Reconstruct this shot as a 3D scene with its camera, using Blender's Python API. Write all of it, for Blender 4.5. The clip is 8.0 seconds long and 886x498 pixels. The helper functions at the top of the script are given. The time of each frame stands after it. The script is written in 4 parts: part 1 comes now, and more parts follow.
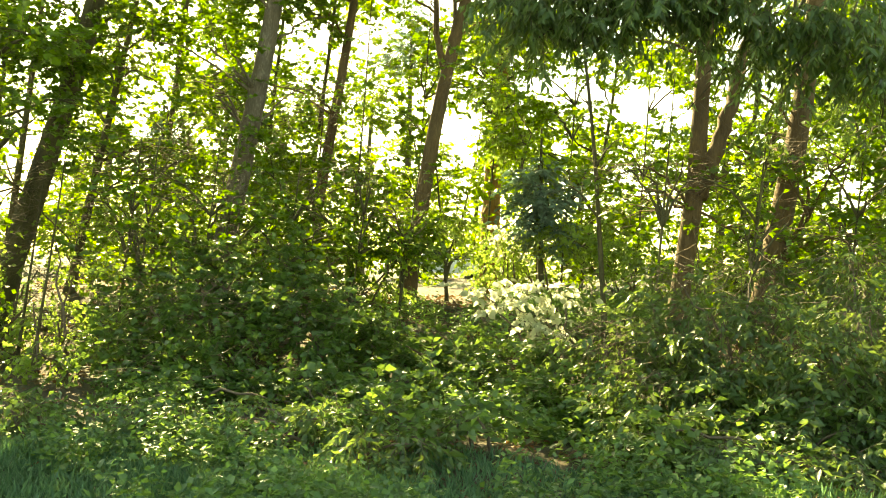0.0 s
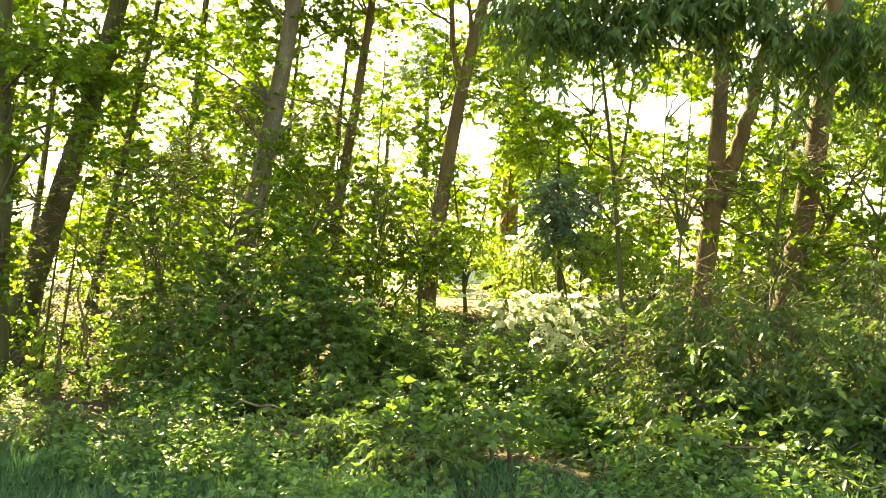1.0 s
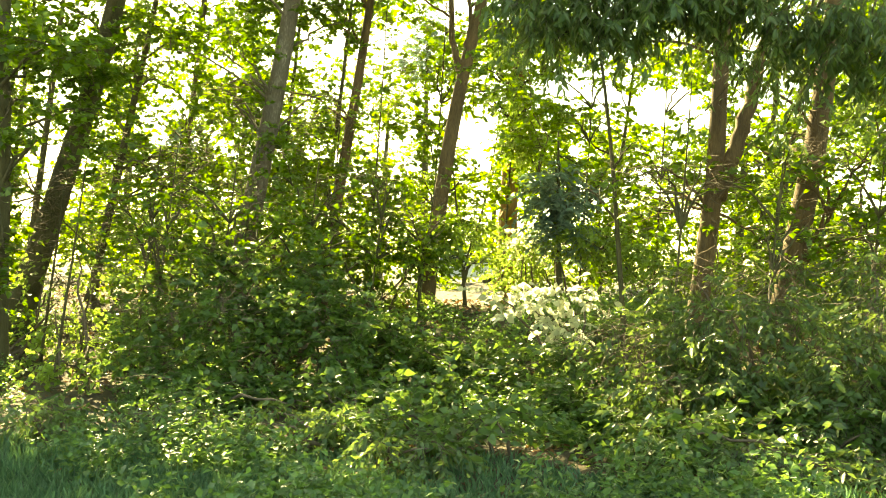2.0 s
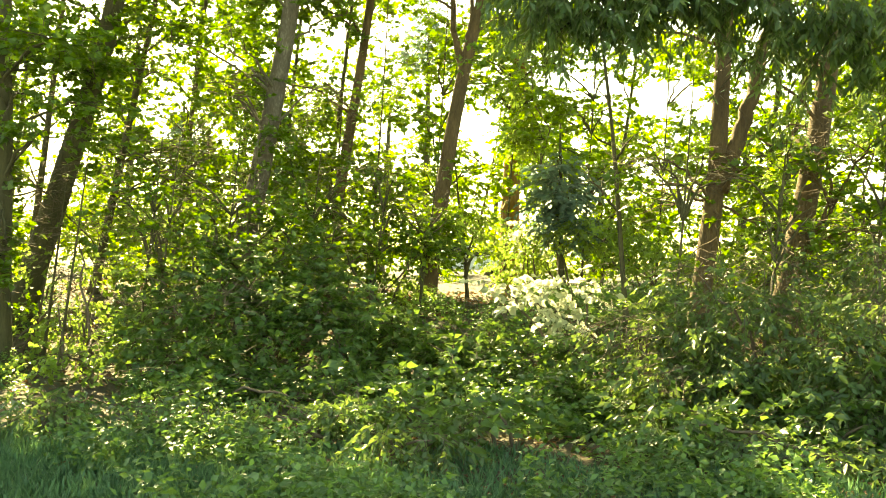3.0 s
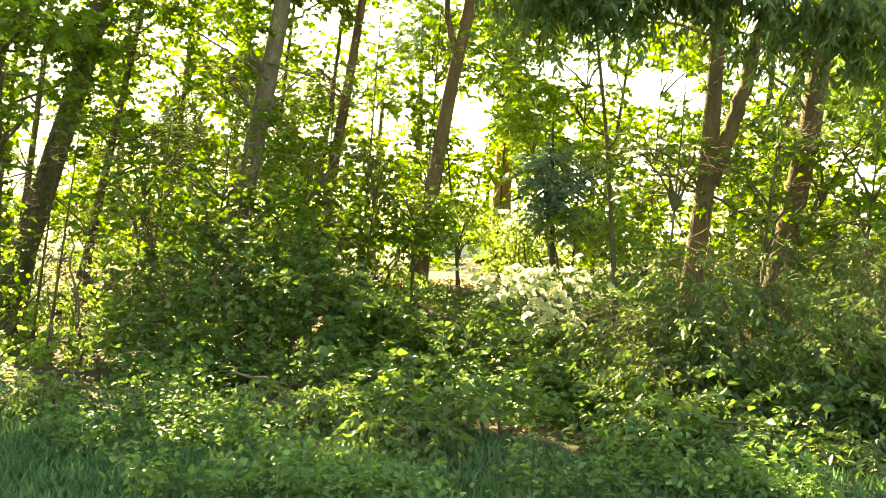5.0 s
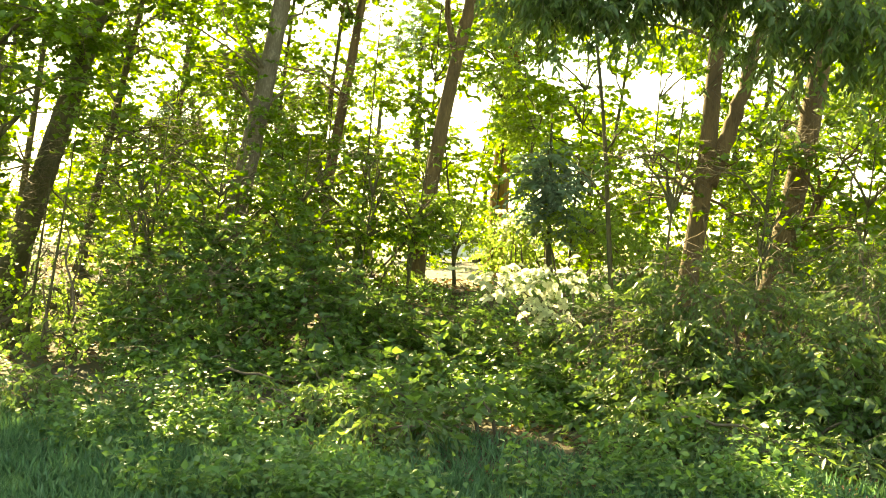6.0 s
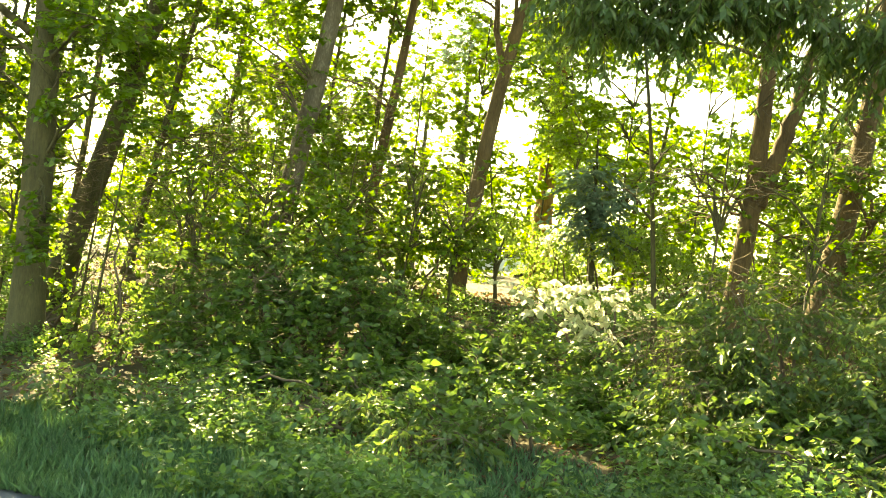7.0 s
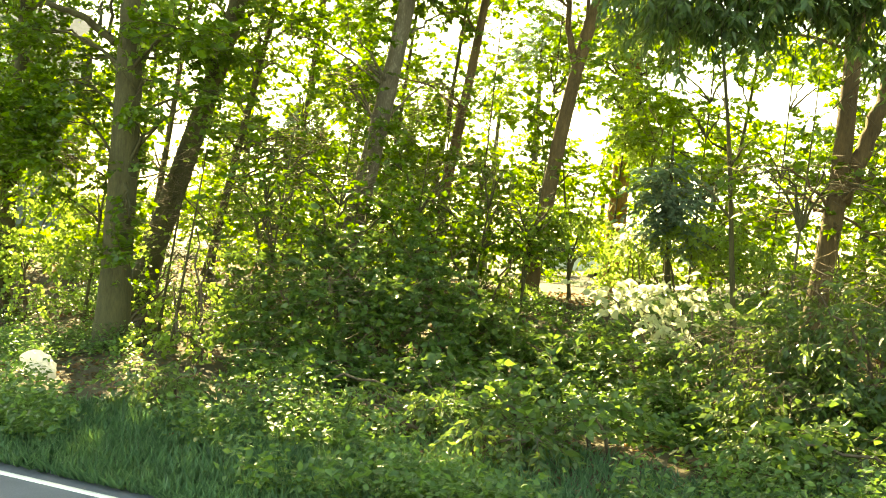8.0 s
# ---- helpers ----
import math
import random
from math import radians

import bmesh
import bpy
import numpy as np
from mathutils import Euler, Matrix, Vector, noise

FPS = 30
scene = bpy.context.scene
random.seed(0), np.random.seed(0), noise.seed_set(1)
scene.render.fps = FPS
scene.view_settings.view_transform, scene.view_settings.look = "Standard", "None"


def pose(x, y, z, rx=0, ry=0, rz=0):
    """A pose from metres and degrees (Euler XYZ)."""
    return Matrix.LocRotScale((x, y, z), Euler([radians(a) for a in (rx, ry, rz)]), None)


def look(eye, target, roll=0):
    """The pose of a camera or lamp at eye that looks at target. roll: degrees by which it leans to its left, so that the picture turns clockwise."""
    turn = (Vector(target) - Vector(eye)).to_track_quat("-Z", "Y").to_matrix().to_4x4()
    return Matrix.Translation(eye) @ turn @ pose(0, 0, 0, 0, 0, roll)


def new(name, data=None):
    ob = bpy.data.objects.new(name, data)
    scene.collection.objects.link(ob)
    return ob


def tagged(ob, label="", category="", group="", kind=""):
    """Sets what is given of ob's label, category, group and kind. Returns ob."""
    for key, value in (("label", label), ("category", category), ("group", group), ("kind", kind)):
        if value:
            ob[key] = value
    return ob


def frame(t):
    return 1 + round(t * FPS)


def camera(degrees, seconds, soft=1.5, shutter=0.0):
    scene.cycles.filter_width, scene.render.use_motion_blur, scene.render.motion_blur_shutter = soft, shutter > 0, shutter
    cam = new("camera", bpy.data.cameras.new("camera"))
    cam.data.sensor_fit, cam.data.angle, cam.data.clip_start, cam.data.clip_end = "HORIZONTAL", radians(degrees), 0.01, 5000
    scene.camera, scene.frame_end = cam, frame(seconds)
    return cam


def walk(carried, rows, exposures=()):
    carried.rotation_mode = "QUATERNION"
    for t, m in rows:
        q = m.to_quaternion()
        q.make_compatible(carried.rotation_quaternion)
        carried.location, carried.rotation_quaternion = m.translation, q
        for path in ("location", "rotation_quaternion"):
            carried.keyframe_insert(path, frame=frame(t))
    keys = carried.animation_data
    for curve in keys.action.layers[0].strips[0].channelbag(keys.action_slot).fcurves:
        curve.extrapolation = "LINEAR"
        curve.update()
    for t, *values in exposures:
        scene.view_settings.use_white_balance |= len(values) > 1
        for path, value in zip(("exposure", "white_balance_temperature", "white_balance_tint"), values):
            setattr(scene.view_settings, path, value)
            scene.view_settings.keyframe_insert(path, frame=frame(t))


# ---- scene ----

# ---- camera and its walk ----
cam = camera(54.4, 8.0, soft=1.0)
ROWS = [
    (0.0, pose(0, 0, 1.6, 91.10, -2.00, -0.04)),
    (0.5, pose(0, 0, 1.6, 91.52, -1.53, 0.43)),
    (1.0, pose(0, 0, 1.6, 91.78, -1.47, 1.18)),
    (1.5, pose(0, 0, 1.6, 91.74, -1.65, 1.19)),
    (1.7, pose(0, 0, 1.6, 91.58, -1.52, 1.13)),
    (2.8, pose(0, 0, 1.6, 90.95, -1.38, 1.21)),
    (3.0, pose(0, 0, 1.6, 90.84, -1.32, 1.29)),
    (3.5, pose(0, 0, 1.6, 90.85, -0.79, 0.58)),
    (4.0, pose(0, 0, 1.6, 90.10, -0.79, -0.20)),
    (4.5, pose(0, 0, 1.6, 89.45, -1.00, 0.01)),
    (4.7, pose(0, 0, 1.6, 90.07, -1.65, 0.68)),
    (5.8, pose(0, 0, 1.6, 89.90, -2.92, 0.10)),
    (6.0, pose(0, 0, 1.6, 89.98, -2.83, 0.49)),
    (6.5, pose(0, 0, 1.6, 90.89, -4.01, 2.22)),
    (7.0, pose(0, 0, 1.6, 90.67, -4.60, 3.28)),
    (7.5, pose(0, 0, 1.6, 90.29, -4.81, 3.90)),
    (7.8, pose(0, 0, 1.6, 90.18, -4.81, 5.16)),
    (8.0, pose(0, 0, 1.6, 90.30, -4.23, 8.12)),
]
walk(cam, ROWS, exposures=[(0.0, 2.9, 14300, -9), (0.5, 3.09, 14300, -9), (8.0, 3.13, 14300, -9)])

# ---- world and sun ----
SUN_EL, SUN_AZ = radians(36), radians(-25)
world = bpy.data.worlds.new("world")
scene.world = world
world.use_nodes = True
sky = world.node_tree.nodes.new("ShaderNodeTexSky")
sky.sky_type, sky.sun_disc = "NISHITA", False
sky.sun_elevation, sky.sun_rotation = SUN_EL, SUN_AZ
world.node_tree.links.new(sky.outputs[0], world.node_tree.nodes["Background"].inputs[0])
world.node_tree.nodes["Background"].inputs[1].default_value = 0.115
sun = new("sun", bpy.data.lights.new("sun", "SUN"))
sun.data.energy, sun.data.angle, sun.data.color = 5.0, radians(0.55), (1.0, 0.93, 0.78)
SUN_DIR = Vector((math.sin(SUN_AZ) * math.cos(SUN_EL), math.cos(SUN_AZ) * math.cos(SUN_EL), math.sin(SUN_EL)))
sun.matrix_world = look(SUN_DIR * 80, (0, 0, 0))

# ---- materials ----


def material(name):
    m = bpy.data.materials.new(name)
    m.use_nodes = True
    nt = m.node_tree
    return m, nt, nt.nodes["Principled BSDF"]


def node(nt, kind, **values):
    n = nt.nodes.new(kind)
    for key, value in values.items():
        n.inputs[key].default_value = value
    return n


def ramp(nt, source, stops):
    r = nt.nodes.new("ShaderNodeValToRGB")
    while len(r.color_ramp.elements) < len(stops):
        r.color_ramp.elements.new(0.5)
    for e, (p, c) in zip(r.color_ramp.elements, stops):
        e.position, e.color = p, (*c, 1)
    nt.links.new(source, r.inputs[0])
    return r


def leaf_material(name, dark, light, through_colour, share, rough=0.42):
    """A leaf: glossy blade that lets part of the light through; every leaf has its own tone."""
    m, nt, bsdf = material(name)
    geo = nt.nodes.new("ShaderNodeNewGeometry")
    tone = ramp(nt, geo.outputs["Random Per Island"], [(0.0, dark), (0.6, [(a + b) / 2 for a, b in zip(dark, light)]), (1.0, light)])
    co = nt.nodes.new("ShaderNodeTexCoord")
    patch = node(nt, "ShaderNodeTexNoise", Scale=1.3, Detail=2.0)
    nt.links.new(co.outputs["Object"], patch.inputs["Vector"])
    hsv = nt.nodes.new("ShaderNodeHueSaturation")
    span = nt.nodes.new("ShaderNodeMapRange")
    span.inputs[3].default_value, span.inputs[4].default_value = 0.7, 1.3
    nt.links.new(patch.outputs[0], span.inputs[0])
    nt.links.new(span.outputs[0], hsv.inputs["Value"])
    nt.links.new(tone.outputs[0], hsv.inputs["Color"])
    nt.links.new(hsv.outputs[0], bsdf.inputs["Base Color"])
    bsdf.inputs["Roughness"].default_value = rough
    vein = node(nt, "ShaderNodeTexNoise", Scale=90.0, Detail=2.0)
    nt.links.new(co.outputs["Object"], vein.inputs["Vector"])
    bump = node(nt, "ShaderNodeBump", Strength=0.25, Distance=0.01)
    nt.links.new(vein.outputs[0], bump.inputs["Height"])
    nt.links.new(bump.outputs[0], bsdf.inputs["Normal"])
    glow = nt.nodes.new("ShaderNodeBsdfTranslucent")
    tint = ramp(nt, geo.outputs["Random Per Island"], [(0.0, [c * 0.75 for c in through_colour]), (1.0, [min(1, c * 1.25) for c in through_colour])])
    nt.links.new(tint.outputs[0], glow.inputs[0])
    mix = nt.nodes.new("ShaderNodeMixShader")
    mix.inputs[0].default_value = share
    nt.links.new(bsdf.outputs[0], mix.inputs[1])
    nt.links.new(glow.outputs[0], mix.inputs[2])
    nt.links.new(mix.outputs[0], nt.nodes["Material Output"].inputs[0])
    return m


def rough_material(name, stops, scale, bump_size, strength=0.5, rough=0.9, stretch=(1, 1, 1), speck=6.0):
    """A rough natural surface with broad stains and fine grain."""
    m, nt, bsdf = material(name)
    co = nt.nodes.new("ShaderNodeTexCoord")
    mp = nt.nodes.new("ShaderNodeMapping")
    mp.inputs["Scale"].default_value = stretch
    nt.links.new(co.outputs["Object"], mp.inputs[0])
    broad = node(nt, "ShaderNodeTexNoise", Scale=scale, Detail=6.0, Roughness=0.65)
    fine = node(nt, "ShaderNodeTexNoise", Scale=scale * speck, Detail=5.0, Roughness=0.7)
    for n in (broad, fine):
        nt.links.new(mp.outputs[0], n.inputs["Vector"])
    mix = nt.nodes.new("ShaderNodeMix")
    mix.inputs[0].default_value = 0.5
    nt.links.new(broad.outputs[0], mix.inputs[2])
    nt.links.new(fine.outputs[0], mix.inputs[3])
    tone = ramp(nt, mix.outputs[0], stops)
    nt.links.new(tone.outputs[0], bsdf.inputs["Base Color"])
    bsdf.inputs["Roughness"].default_value = rough
    bump = node(nt, "ShaderNodeBump", Strength=strength, Distance=bump_size)
    nt.links.new(mix.outputs[0], bump.inputs["Height"])
    nt.links.new(bump.outputs[0], bsdf.inputs["Normal"])
    return m


MAPLE = leaf_material("maple_leaf", (0.020, 0.055, 0.004), (0.06, 0.12, 0.009), (0.19, 0.34, 0.009), 0.36)
SHRUB = leaf_material("shrub_leaf", (0.020, 0.058, 0.011), (0.045, 0.10, 0.022), (0.21, 0.34, 0.06), 0.38, 0.40)
DROOP = leaf_material("drooping_leaf", (0.022, 0.056, 0.016), (0.05, 0.10, 0.030), (0.24, 0.35, 0.075), 0.38, 0.36)
VINE = leaf_material("vine_leaf", (0.04, 0.09, 0.010), (0.085, 0.16, 0.018), (0.34, 0.49, 0.09), 0.5, 0.34)
# leaf tones far paler than the others: sun glare is put into the colour
GLARE = leaf_material("glare_pale_leaf", (0.18, 0.23, 0.12), (0.32, 0.38, 0.22), (0.80, 0.82, 0.62), 0.65, 0.24)
WEED = leaf_material("weed_leaf", (0.026, 0.075, 0.020), (0.058, 0.13, 0.036), (0.22, 0.37, 0.07), 0.4)
GRASS = leaf_material("grass_blade", (0.055, 0.15, 0.08), (0.11, 0.22, 0.12), (0.16, 0.30, 0.09), 0.34)
FAR_LEAF = leaf_material("far_leaf", (0.03, 0.072, 0.006), (0.07, 0.135, 0.010), (0.245, 0.385, 0.012), 0.46)
CONIFER = leaf_material("conifer_needles", (0.07, 0.13, 0.095), (0.13, 0.20, 0.145), (0.14, 0.23, 0.13), 0.32)
LITTER = leaf_material("dry_leaf", (0.09, 0.04, 0.018), (0.24, 0.13, 0.06), (0.2, 0.1, 0.03), 0.2, 0.7)
BARK = rough_material("grey_brown_bark", [(0.3, (0.024, 0.021, 0.009)), (0.55, (0.066, 0.06, 0.025)), (0.8, (0.125, 0.11, 0.052))], 9, 0.02, 0.9, 0.92, (1, 1, 0.22))
WARM_BARK = rough_material("warm_brown_bark", [(0.3, (0.035, 0.02, 0.008)), (0.55, (0.105, 0.068, 0.03)), (0.8, (0.22, 0.15, 0.07))], 9, 0.02, 0.9, 0.9, (1, 1, 0.22))
PALE_BARK = rough_material("pale_bark", [(0.3, (0.045, 0.036, 0.024)), (0.52, (0.11, 0.09, 0.065)), (0.7, (0.26, 0.23, 0.18))], 9, 0.016, 0.8, 0.9, (1, 1, 0.3))
RED_BARK = rough_material("orange_brown_bark", [(0.3, (0.08, 0.035, 0.01)), (0.55, (0.22, 0.12, 0.03)), (0.8, (0.36, 0.22, 0.07))], 7, 0.03, 0.9, 0.9, (1, 1, 0.12))
TWIG = rough_material("twig_bark", [(0.3, (0.04, 0.028, 0.018)), (0.7, (0.13, 0.095, 0.065))], 20, 0.004, 0.5, 0.85)
EARTH = rough_material("leaf_litter_earth", [(0.25, (0.022, 0.016, 0.008)), (0.5, (0.06, 0.042, 0.02)), (0.62, (0.05, 0.06, 0.018)), (0.85, (0.13, 0.085, 0.045))], 1.6, 0.03, 0.8, 0.95, speck=14)
ASPHALT = rough_material("asphalt", [(0.3, (0.062, 0.078, 0.115)), (0.5, (0.105, 0.128, 0.18)), (0.75, (0.16, 0.185, 0.24))], 2.2, 0.006, 0.6, 0.85, speck=45)
PAINT = rough_material("worn_road_paint", [(0.28, (0.25, 0.25, 0.25)), (0.42, (0.72, 0.72, 0.70)), (0.8, (0.85, 0.85, 0.83))], 9, 0.003, 0.3, 0.7)
THIN_WHITE = leaf_material("thin_white_translucent", (0.62, 0.62, 0.60), (0.75, 0.75, 0.73), (0.75, 0.75, 0.72), 0.65, 0.35)

# ---- mesh helpers ----
UP = Vector((0, 0, 1))


def rise(x, y):
    """Height of the ground: the flat road, a verge, then a low wooded bank with a level top."""
    s = 0.258 * x + 0.966 * y - 4.0
    a = np.clip((s - 4.2) / 5.6, 0, 1)
    bank = 0.92 * a * a * (3 - 2 * a)
    wild = np.clip((s - 0.5) / 2.5, 0, 1)
    bumps = 0.06 * np.sin(1.7 * x + 0.6 * y) * np.cos(1.3 * y - 0.4 * x) + 0.03 * np.sin(4.1 * x) * np.cos(3.7 * y)
    return bank + wild * bumps - 0.03 * (s < 0.15)


def from_arrays(name, verts, tris, smooth=False):
    """A mesh from numpy arrays of corners and triangles."""
    me = bpy.data.meshes.new(name)
    me.vertices.add(len(verts))
    me.vertices.foreach_set("co", np.ascontiguousarray(verts, dtype=np.float32).ravel())
    me.loops.add(tris.size)
    me.loops.foreach_set("vertex_index", np.ascontiguousarray(tris, dtype=np.int32).ravel())
    me.polygons.add(len(tris))
    me.polygons.foreach_set("loop_start", np.arange(0, tris.size, tris.shape[1], dtype=np.int32))
    if smooth:
        me.polygons.foreach_set("use_smooth", np.ones(len(tris), dtype=bool))
    me.update(calc_edges=True)
    me.validate()
    return me


def part(name, me, mat, parent=None, label=""):
    """Links a mesh, or a bmesh, as one object under a thing or under a part."""
    if isinstance(me, bmesh.types.BMesh):
        data = bpy.data.meshes.new(name)
        me.to_mesh(data)
        me.free()
        me = data
    ob = new(name, me)
    me.materials.append(mat)
    if parent:
        ob.parent = parent
        ob.matrix_parent_inverse = Matrix.Translation(parent.location).inverted()
    return tagged(ob, label)


def thing(name, place, label, category, group=""):
    ob = new(name)
    ob.location = place
    return tagged(ob, label, category, group)


def tube_arrays(points, radii, sides, rng, rough=0.0):
    """A round, tapering stem along points, closed at both ends, with an uneven surface."""
    points, radii = np.array(points, float), np.array(radii, float)
    n = len(points)
    way = np.gradient(points, axis=0)
    way /= np.linalg.norm(way, axis=1)[:, None] + 1e-9
    ref = np.where(np.abs(way[:, 2:]) > 0.8, [[1.0, 0, 0]], [[0, 0, 1.0]])
    a = np.cross(way, ref)
    a /= np.linalg.norm(a, axis=1)[:, None] + 1e-9
    b = np.cross(way, a)
    ang = np.linspace(0, 2 * np.pi, sides, endpoint=False)
    lump = 1 + rough * rng.normal(size=(n, sides)) + rough * 1.5 * np.sin(3 * ang + rng.uniform(0, 6))[None]
    r = radii[:, None] * lump
    ring = points[:, None] + r[..., None] * (np.cos(ang)[None, :, None] * a[:, None] + np.sin(ang)[None, :, None] * b[:, None])
    verts = np.concatenate([ring.reshape(-1, 3), points[:1], points[-1:]])
    i, j = np.meshgrid(np.arange(n - 1), np.arange(sides), indexing="ij")
    k = (j + 1) % sides
    p, q, s, t = i * sides + j, i * sides + k, (i + 1) * sides + k, (i + 1) * sides + j
    tris = np.concatenate([np.stack([p, q, s], -1).reshape(-1, 3), np.stack([p, s, t], -1).reshape(-1, 3)])
    j = np.arange(sides)
    caps = np.concatenate([np.stack([(j + 1) % sides, j, np.full(sides, n * sides)], -1),
                           np.stack([(n - 1) * sides + j, (n - 1) * sides + (j + 1) % sides, np.full(sides, n * sides + 1)], -1)])
    return verts, np.concatenate([tris, caps])


def unit(v):
    return v / (np.linalg.norm(v, axis=-1, keepdims=True) + 1e-9)


def blades(base, way, normal, length, width, fold=0.14, bend=0.12, full=False):
    """Leaves folded along the midrib: corners and triangles for arrays of leaf bases, directions and normals."""
    side = unit(np.cross(way, normal))
    normal = np.cross(side, way)
    L, W = length[:, None], width[:, None]
    rib = [base, base + way * L - normal * L * bend]
    if full:
        rib.insert(1, base + way * L * 0.5 - normal * L * bend * 0.2)
        rim = [base + way * L * at - normal * L * bend * at * at + sign * side * W * half + normal * W * fold
               for sign in (1, -1) for at, half in ((0.24, 0.44), (0.62, 0.40))]
        tri = np.array([[0, 3, 1], [3, 4, 1], [4, 2, 1], [0, 1, 5], [5, 1, 6], [6, 1, 2]])
    else:
        rim = [base + way * L * 0.42 + sign * side * W * 0.5 + normal * W * fold for sign in (1, -1)]
        tri = np.array([[0, 1, 3], [0, 2, 1]])
    verts = np.stack(rib + rim, axis=1)
    n = verts.shape[1]
    return verts.reshape(-1, 3), (np.arange(len(base))[:, None, None] * n + tri[None]).reshape(-1, 3)


SHAFTS = []   # (start, length, radius): ways of single sunbeams, clear of leaves
GAPS = []   # (near end, far end, radius across, radius up, growth): clear shafts in the canopy where the light breaks in


def opening(a, b, across, up):
    GAPS.append((np.array(a), np.array(b), across, up, np.linalg.norm(b) / np.linalg.norm(a)))


def in_leaf(p, rng):
    """Which places are not in a gap of the canopy; a few stray twigs reach into the gaps."""
    keep = np.ones(len(p), bool)
    for a, b, across, up, grow in GAPS:
        ab = b - a
        t = ((p - a) @ ab) / (ab @ ab)
        q = p - (a + t[:, None] * ab)
        size = 1 + t * (grow - 1)
        e = np.hypot(np.hypot(q[:, 0], q[:, 1]) / across, q[:, 2] / up) / size
        keep &= ~((t > 0) & (t < 1) & (e < rng.uniform(0.5, 0.95, len(p))) & (rng.uniform(0, 1, len(p)) < 0.88))
    return keep


def in_beam(p, near):
    """Which leaves stand in the way of a sunbeam."""
    way = np.array(SUN_DIR)
    hit = np.zeros(len(p), bool)
    for a, length, radius in near:
        q = p - a
        t = q @ way
        hit |= (t > 0) & (t < length) & (np.einsum("ij,ij->i", q, q) - t * t < radius * radius)
    return hit


def beams_near(centre, reach):
    way, near = np.array(SUN_DIR), []
    for a, length, radius in SHAFTS:
        q = np.array(centre) - a
        t = min(max(q @ way, 0), length)
        if np.linalg.norm(q - t * way) < reach + radius:
            near.append((a, length, radius))
    return near


def in_gap(p):
    """Whether a clump's middle lies in a gap, where no limb should end."""
    p = np.array([p], float)
    for a, b, across, up, grow in GAPS:
        ab = b - a
        t = float((p[0] - a) @ ab) / float(ab @ ab)
        q = p[0] - (a + t * ab)
        if 0 < t < 1 and np.hypot(np.hypot(q[0], q[1]) / across, q[2] / up) / (1 + t * (grow - 1)) < 0.9 and grow > 1.5:
            return True
    return False


def sprays(rng, clumps, length, width, droop, tilt, per=11, twig=0.38, full=False):
    """Leafy twigs that fill clumps (centre, radii, leaf count): corners and triangles of the leaves and of the twigs."""
    lv, lt, tv, tt, nl, ntw = [], [], [], [], 0, 0
    for centre, radii, count in clumps:
        m = max(2, int(count / per))
        d = unit(rng.normal(size=(m, 3)))
        r = rng.uniform(0, 1, (m, 1)) ** 0.45
        # an uneven outline: lobes push in and out
        lobe = 1 + 0.28 * np.sin(d[:, :1] * 5 + rng.uniform(0, 6)) * np.cos(d[:, 2:] * 6 + rng.uniform(0, 6))
        root = np.array(centre) + d * r * lobe * np.array(radii)
        keep = in_leaf(root, rng)
        if keep.sum() < 2:
            continue
        d, root = d[keep], root[keep]
        m = len(root)
        way = unit(d * [1, 1, 0.3] + rng.normal(size=(m, 3)) * 0.7 * [1, 1, 0.45] + [0, 0, -droop])
        size = rng.uniform(0.7, 1.25, m)
        tl = twig * size
        k = np.repeat(np.arange(m), per)
        pos = np.tile(np.linspace(0.05, 1, per), m) + rng.uniform(-0.05, 0.05, m * per)
        base = root[k] + way[k] * (pos * tl[k])[:, None] + [0, 0, -0.10] * (pos[:, None] ** 2) * tl[k][:, None]
        flat = unit(np.cross(way, [0, 0, 1.0]) + 1e-6)
        sign = np.where(np.arange(m * per) % 2, 1.0, -1.0)[:, None]
        lw = unit(way[k] * rng.uniform(0.3, 1.0, (m * per, 1)) + flat[k] * sign * rng.uniform(0.5, 1.1, (m * per, 1))
                  + rng.normal(size=(m * per, 3)) * 0.3 + [0, 0, -1.2 * droop])
        nrm = unit(np.array([0, 0, 1.0]) + rng.normal(size=(m * per, 3)) * tilt)
        s = size[k] * rng.uniform(0.6, 1.25, m * per)
        near = beams_near(centre, max(radii) * 1.3 + twig + 0.2)
        if near:
            clear = ~in_beam(base + lw * (length * s * 0.5)[:, None], near)
            base, lw, nrm, s = base[clear], lw[clear], nrm[clear], s[clear]
        v, t = blades(base, lw, nrm, length * s, width * s, full=full)
        lv.append(v), lt.append(t + nl)
        nl += len(v)
        # thin three-sided twigs
        tip = root + way * tl[:, None] + [0, 0, -0.10] * tl[:, None]
        u = unit(np.cross(way, rng.normal(size=(m, 3))))
        w = np.cross(way, u)
        th = 0.004 * size[:, None]
        v = np.stack([root + u * th, root - u * th * 0.5 + w * th, root - u * th * 0.5 - w * th, tip], 1).reshape(-1, 3)
        t = np.arange(m)[:, None, None] * 4 + np.array([[0, 1, 3], [1, 2, 3], [2, 0, 3]])[None]
        tv.append(v), tt.append(t.reshape(-1, 3) + ntw)
        ntw += len(v)
    return np.concatenate(lv), np.concatenate(lt), np.concatenate(tv), np.concatenate(tt)


def bend_path(a, b, rng, sag=0.12, steps=9):
    """A slightly crooked line from a to b that rises first and then droops."""
    a, b = np.array(a, float), np.array(b, float)
    t = np.linspace(0, 1, steps)[:, None]
    span = np.linalg.norm(b - a)
    wob = rng.normal(size=(steps, 3)) * 0.02 * span * np.sin(np.pi * t)
    return a + (b - a) * t + np.array([0, 0, sag * span]) * np.sin(np.pi * t) + wob


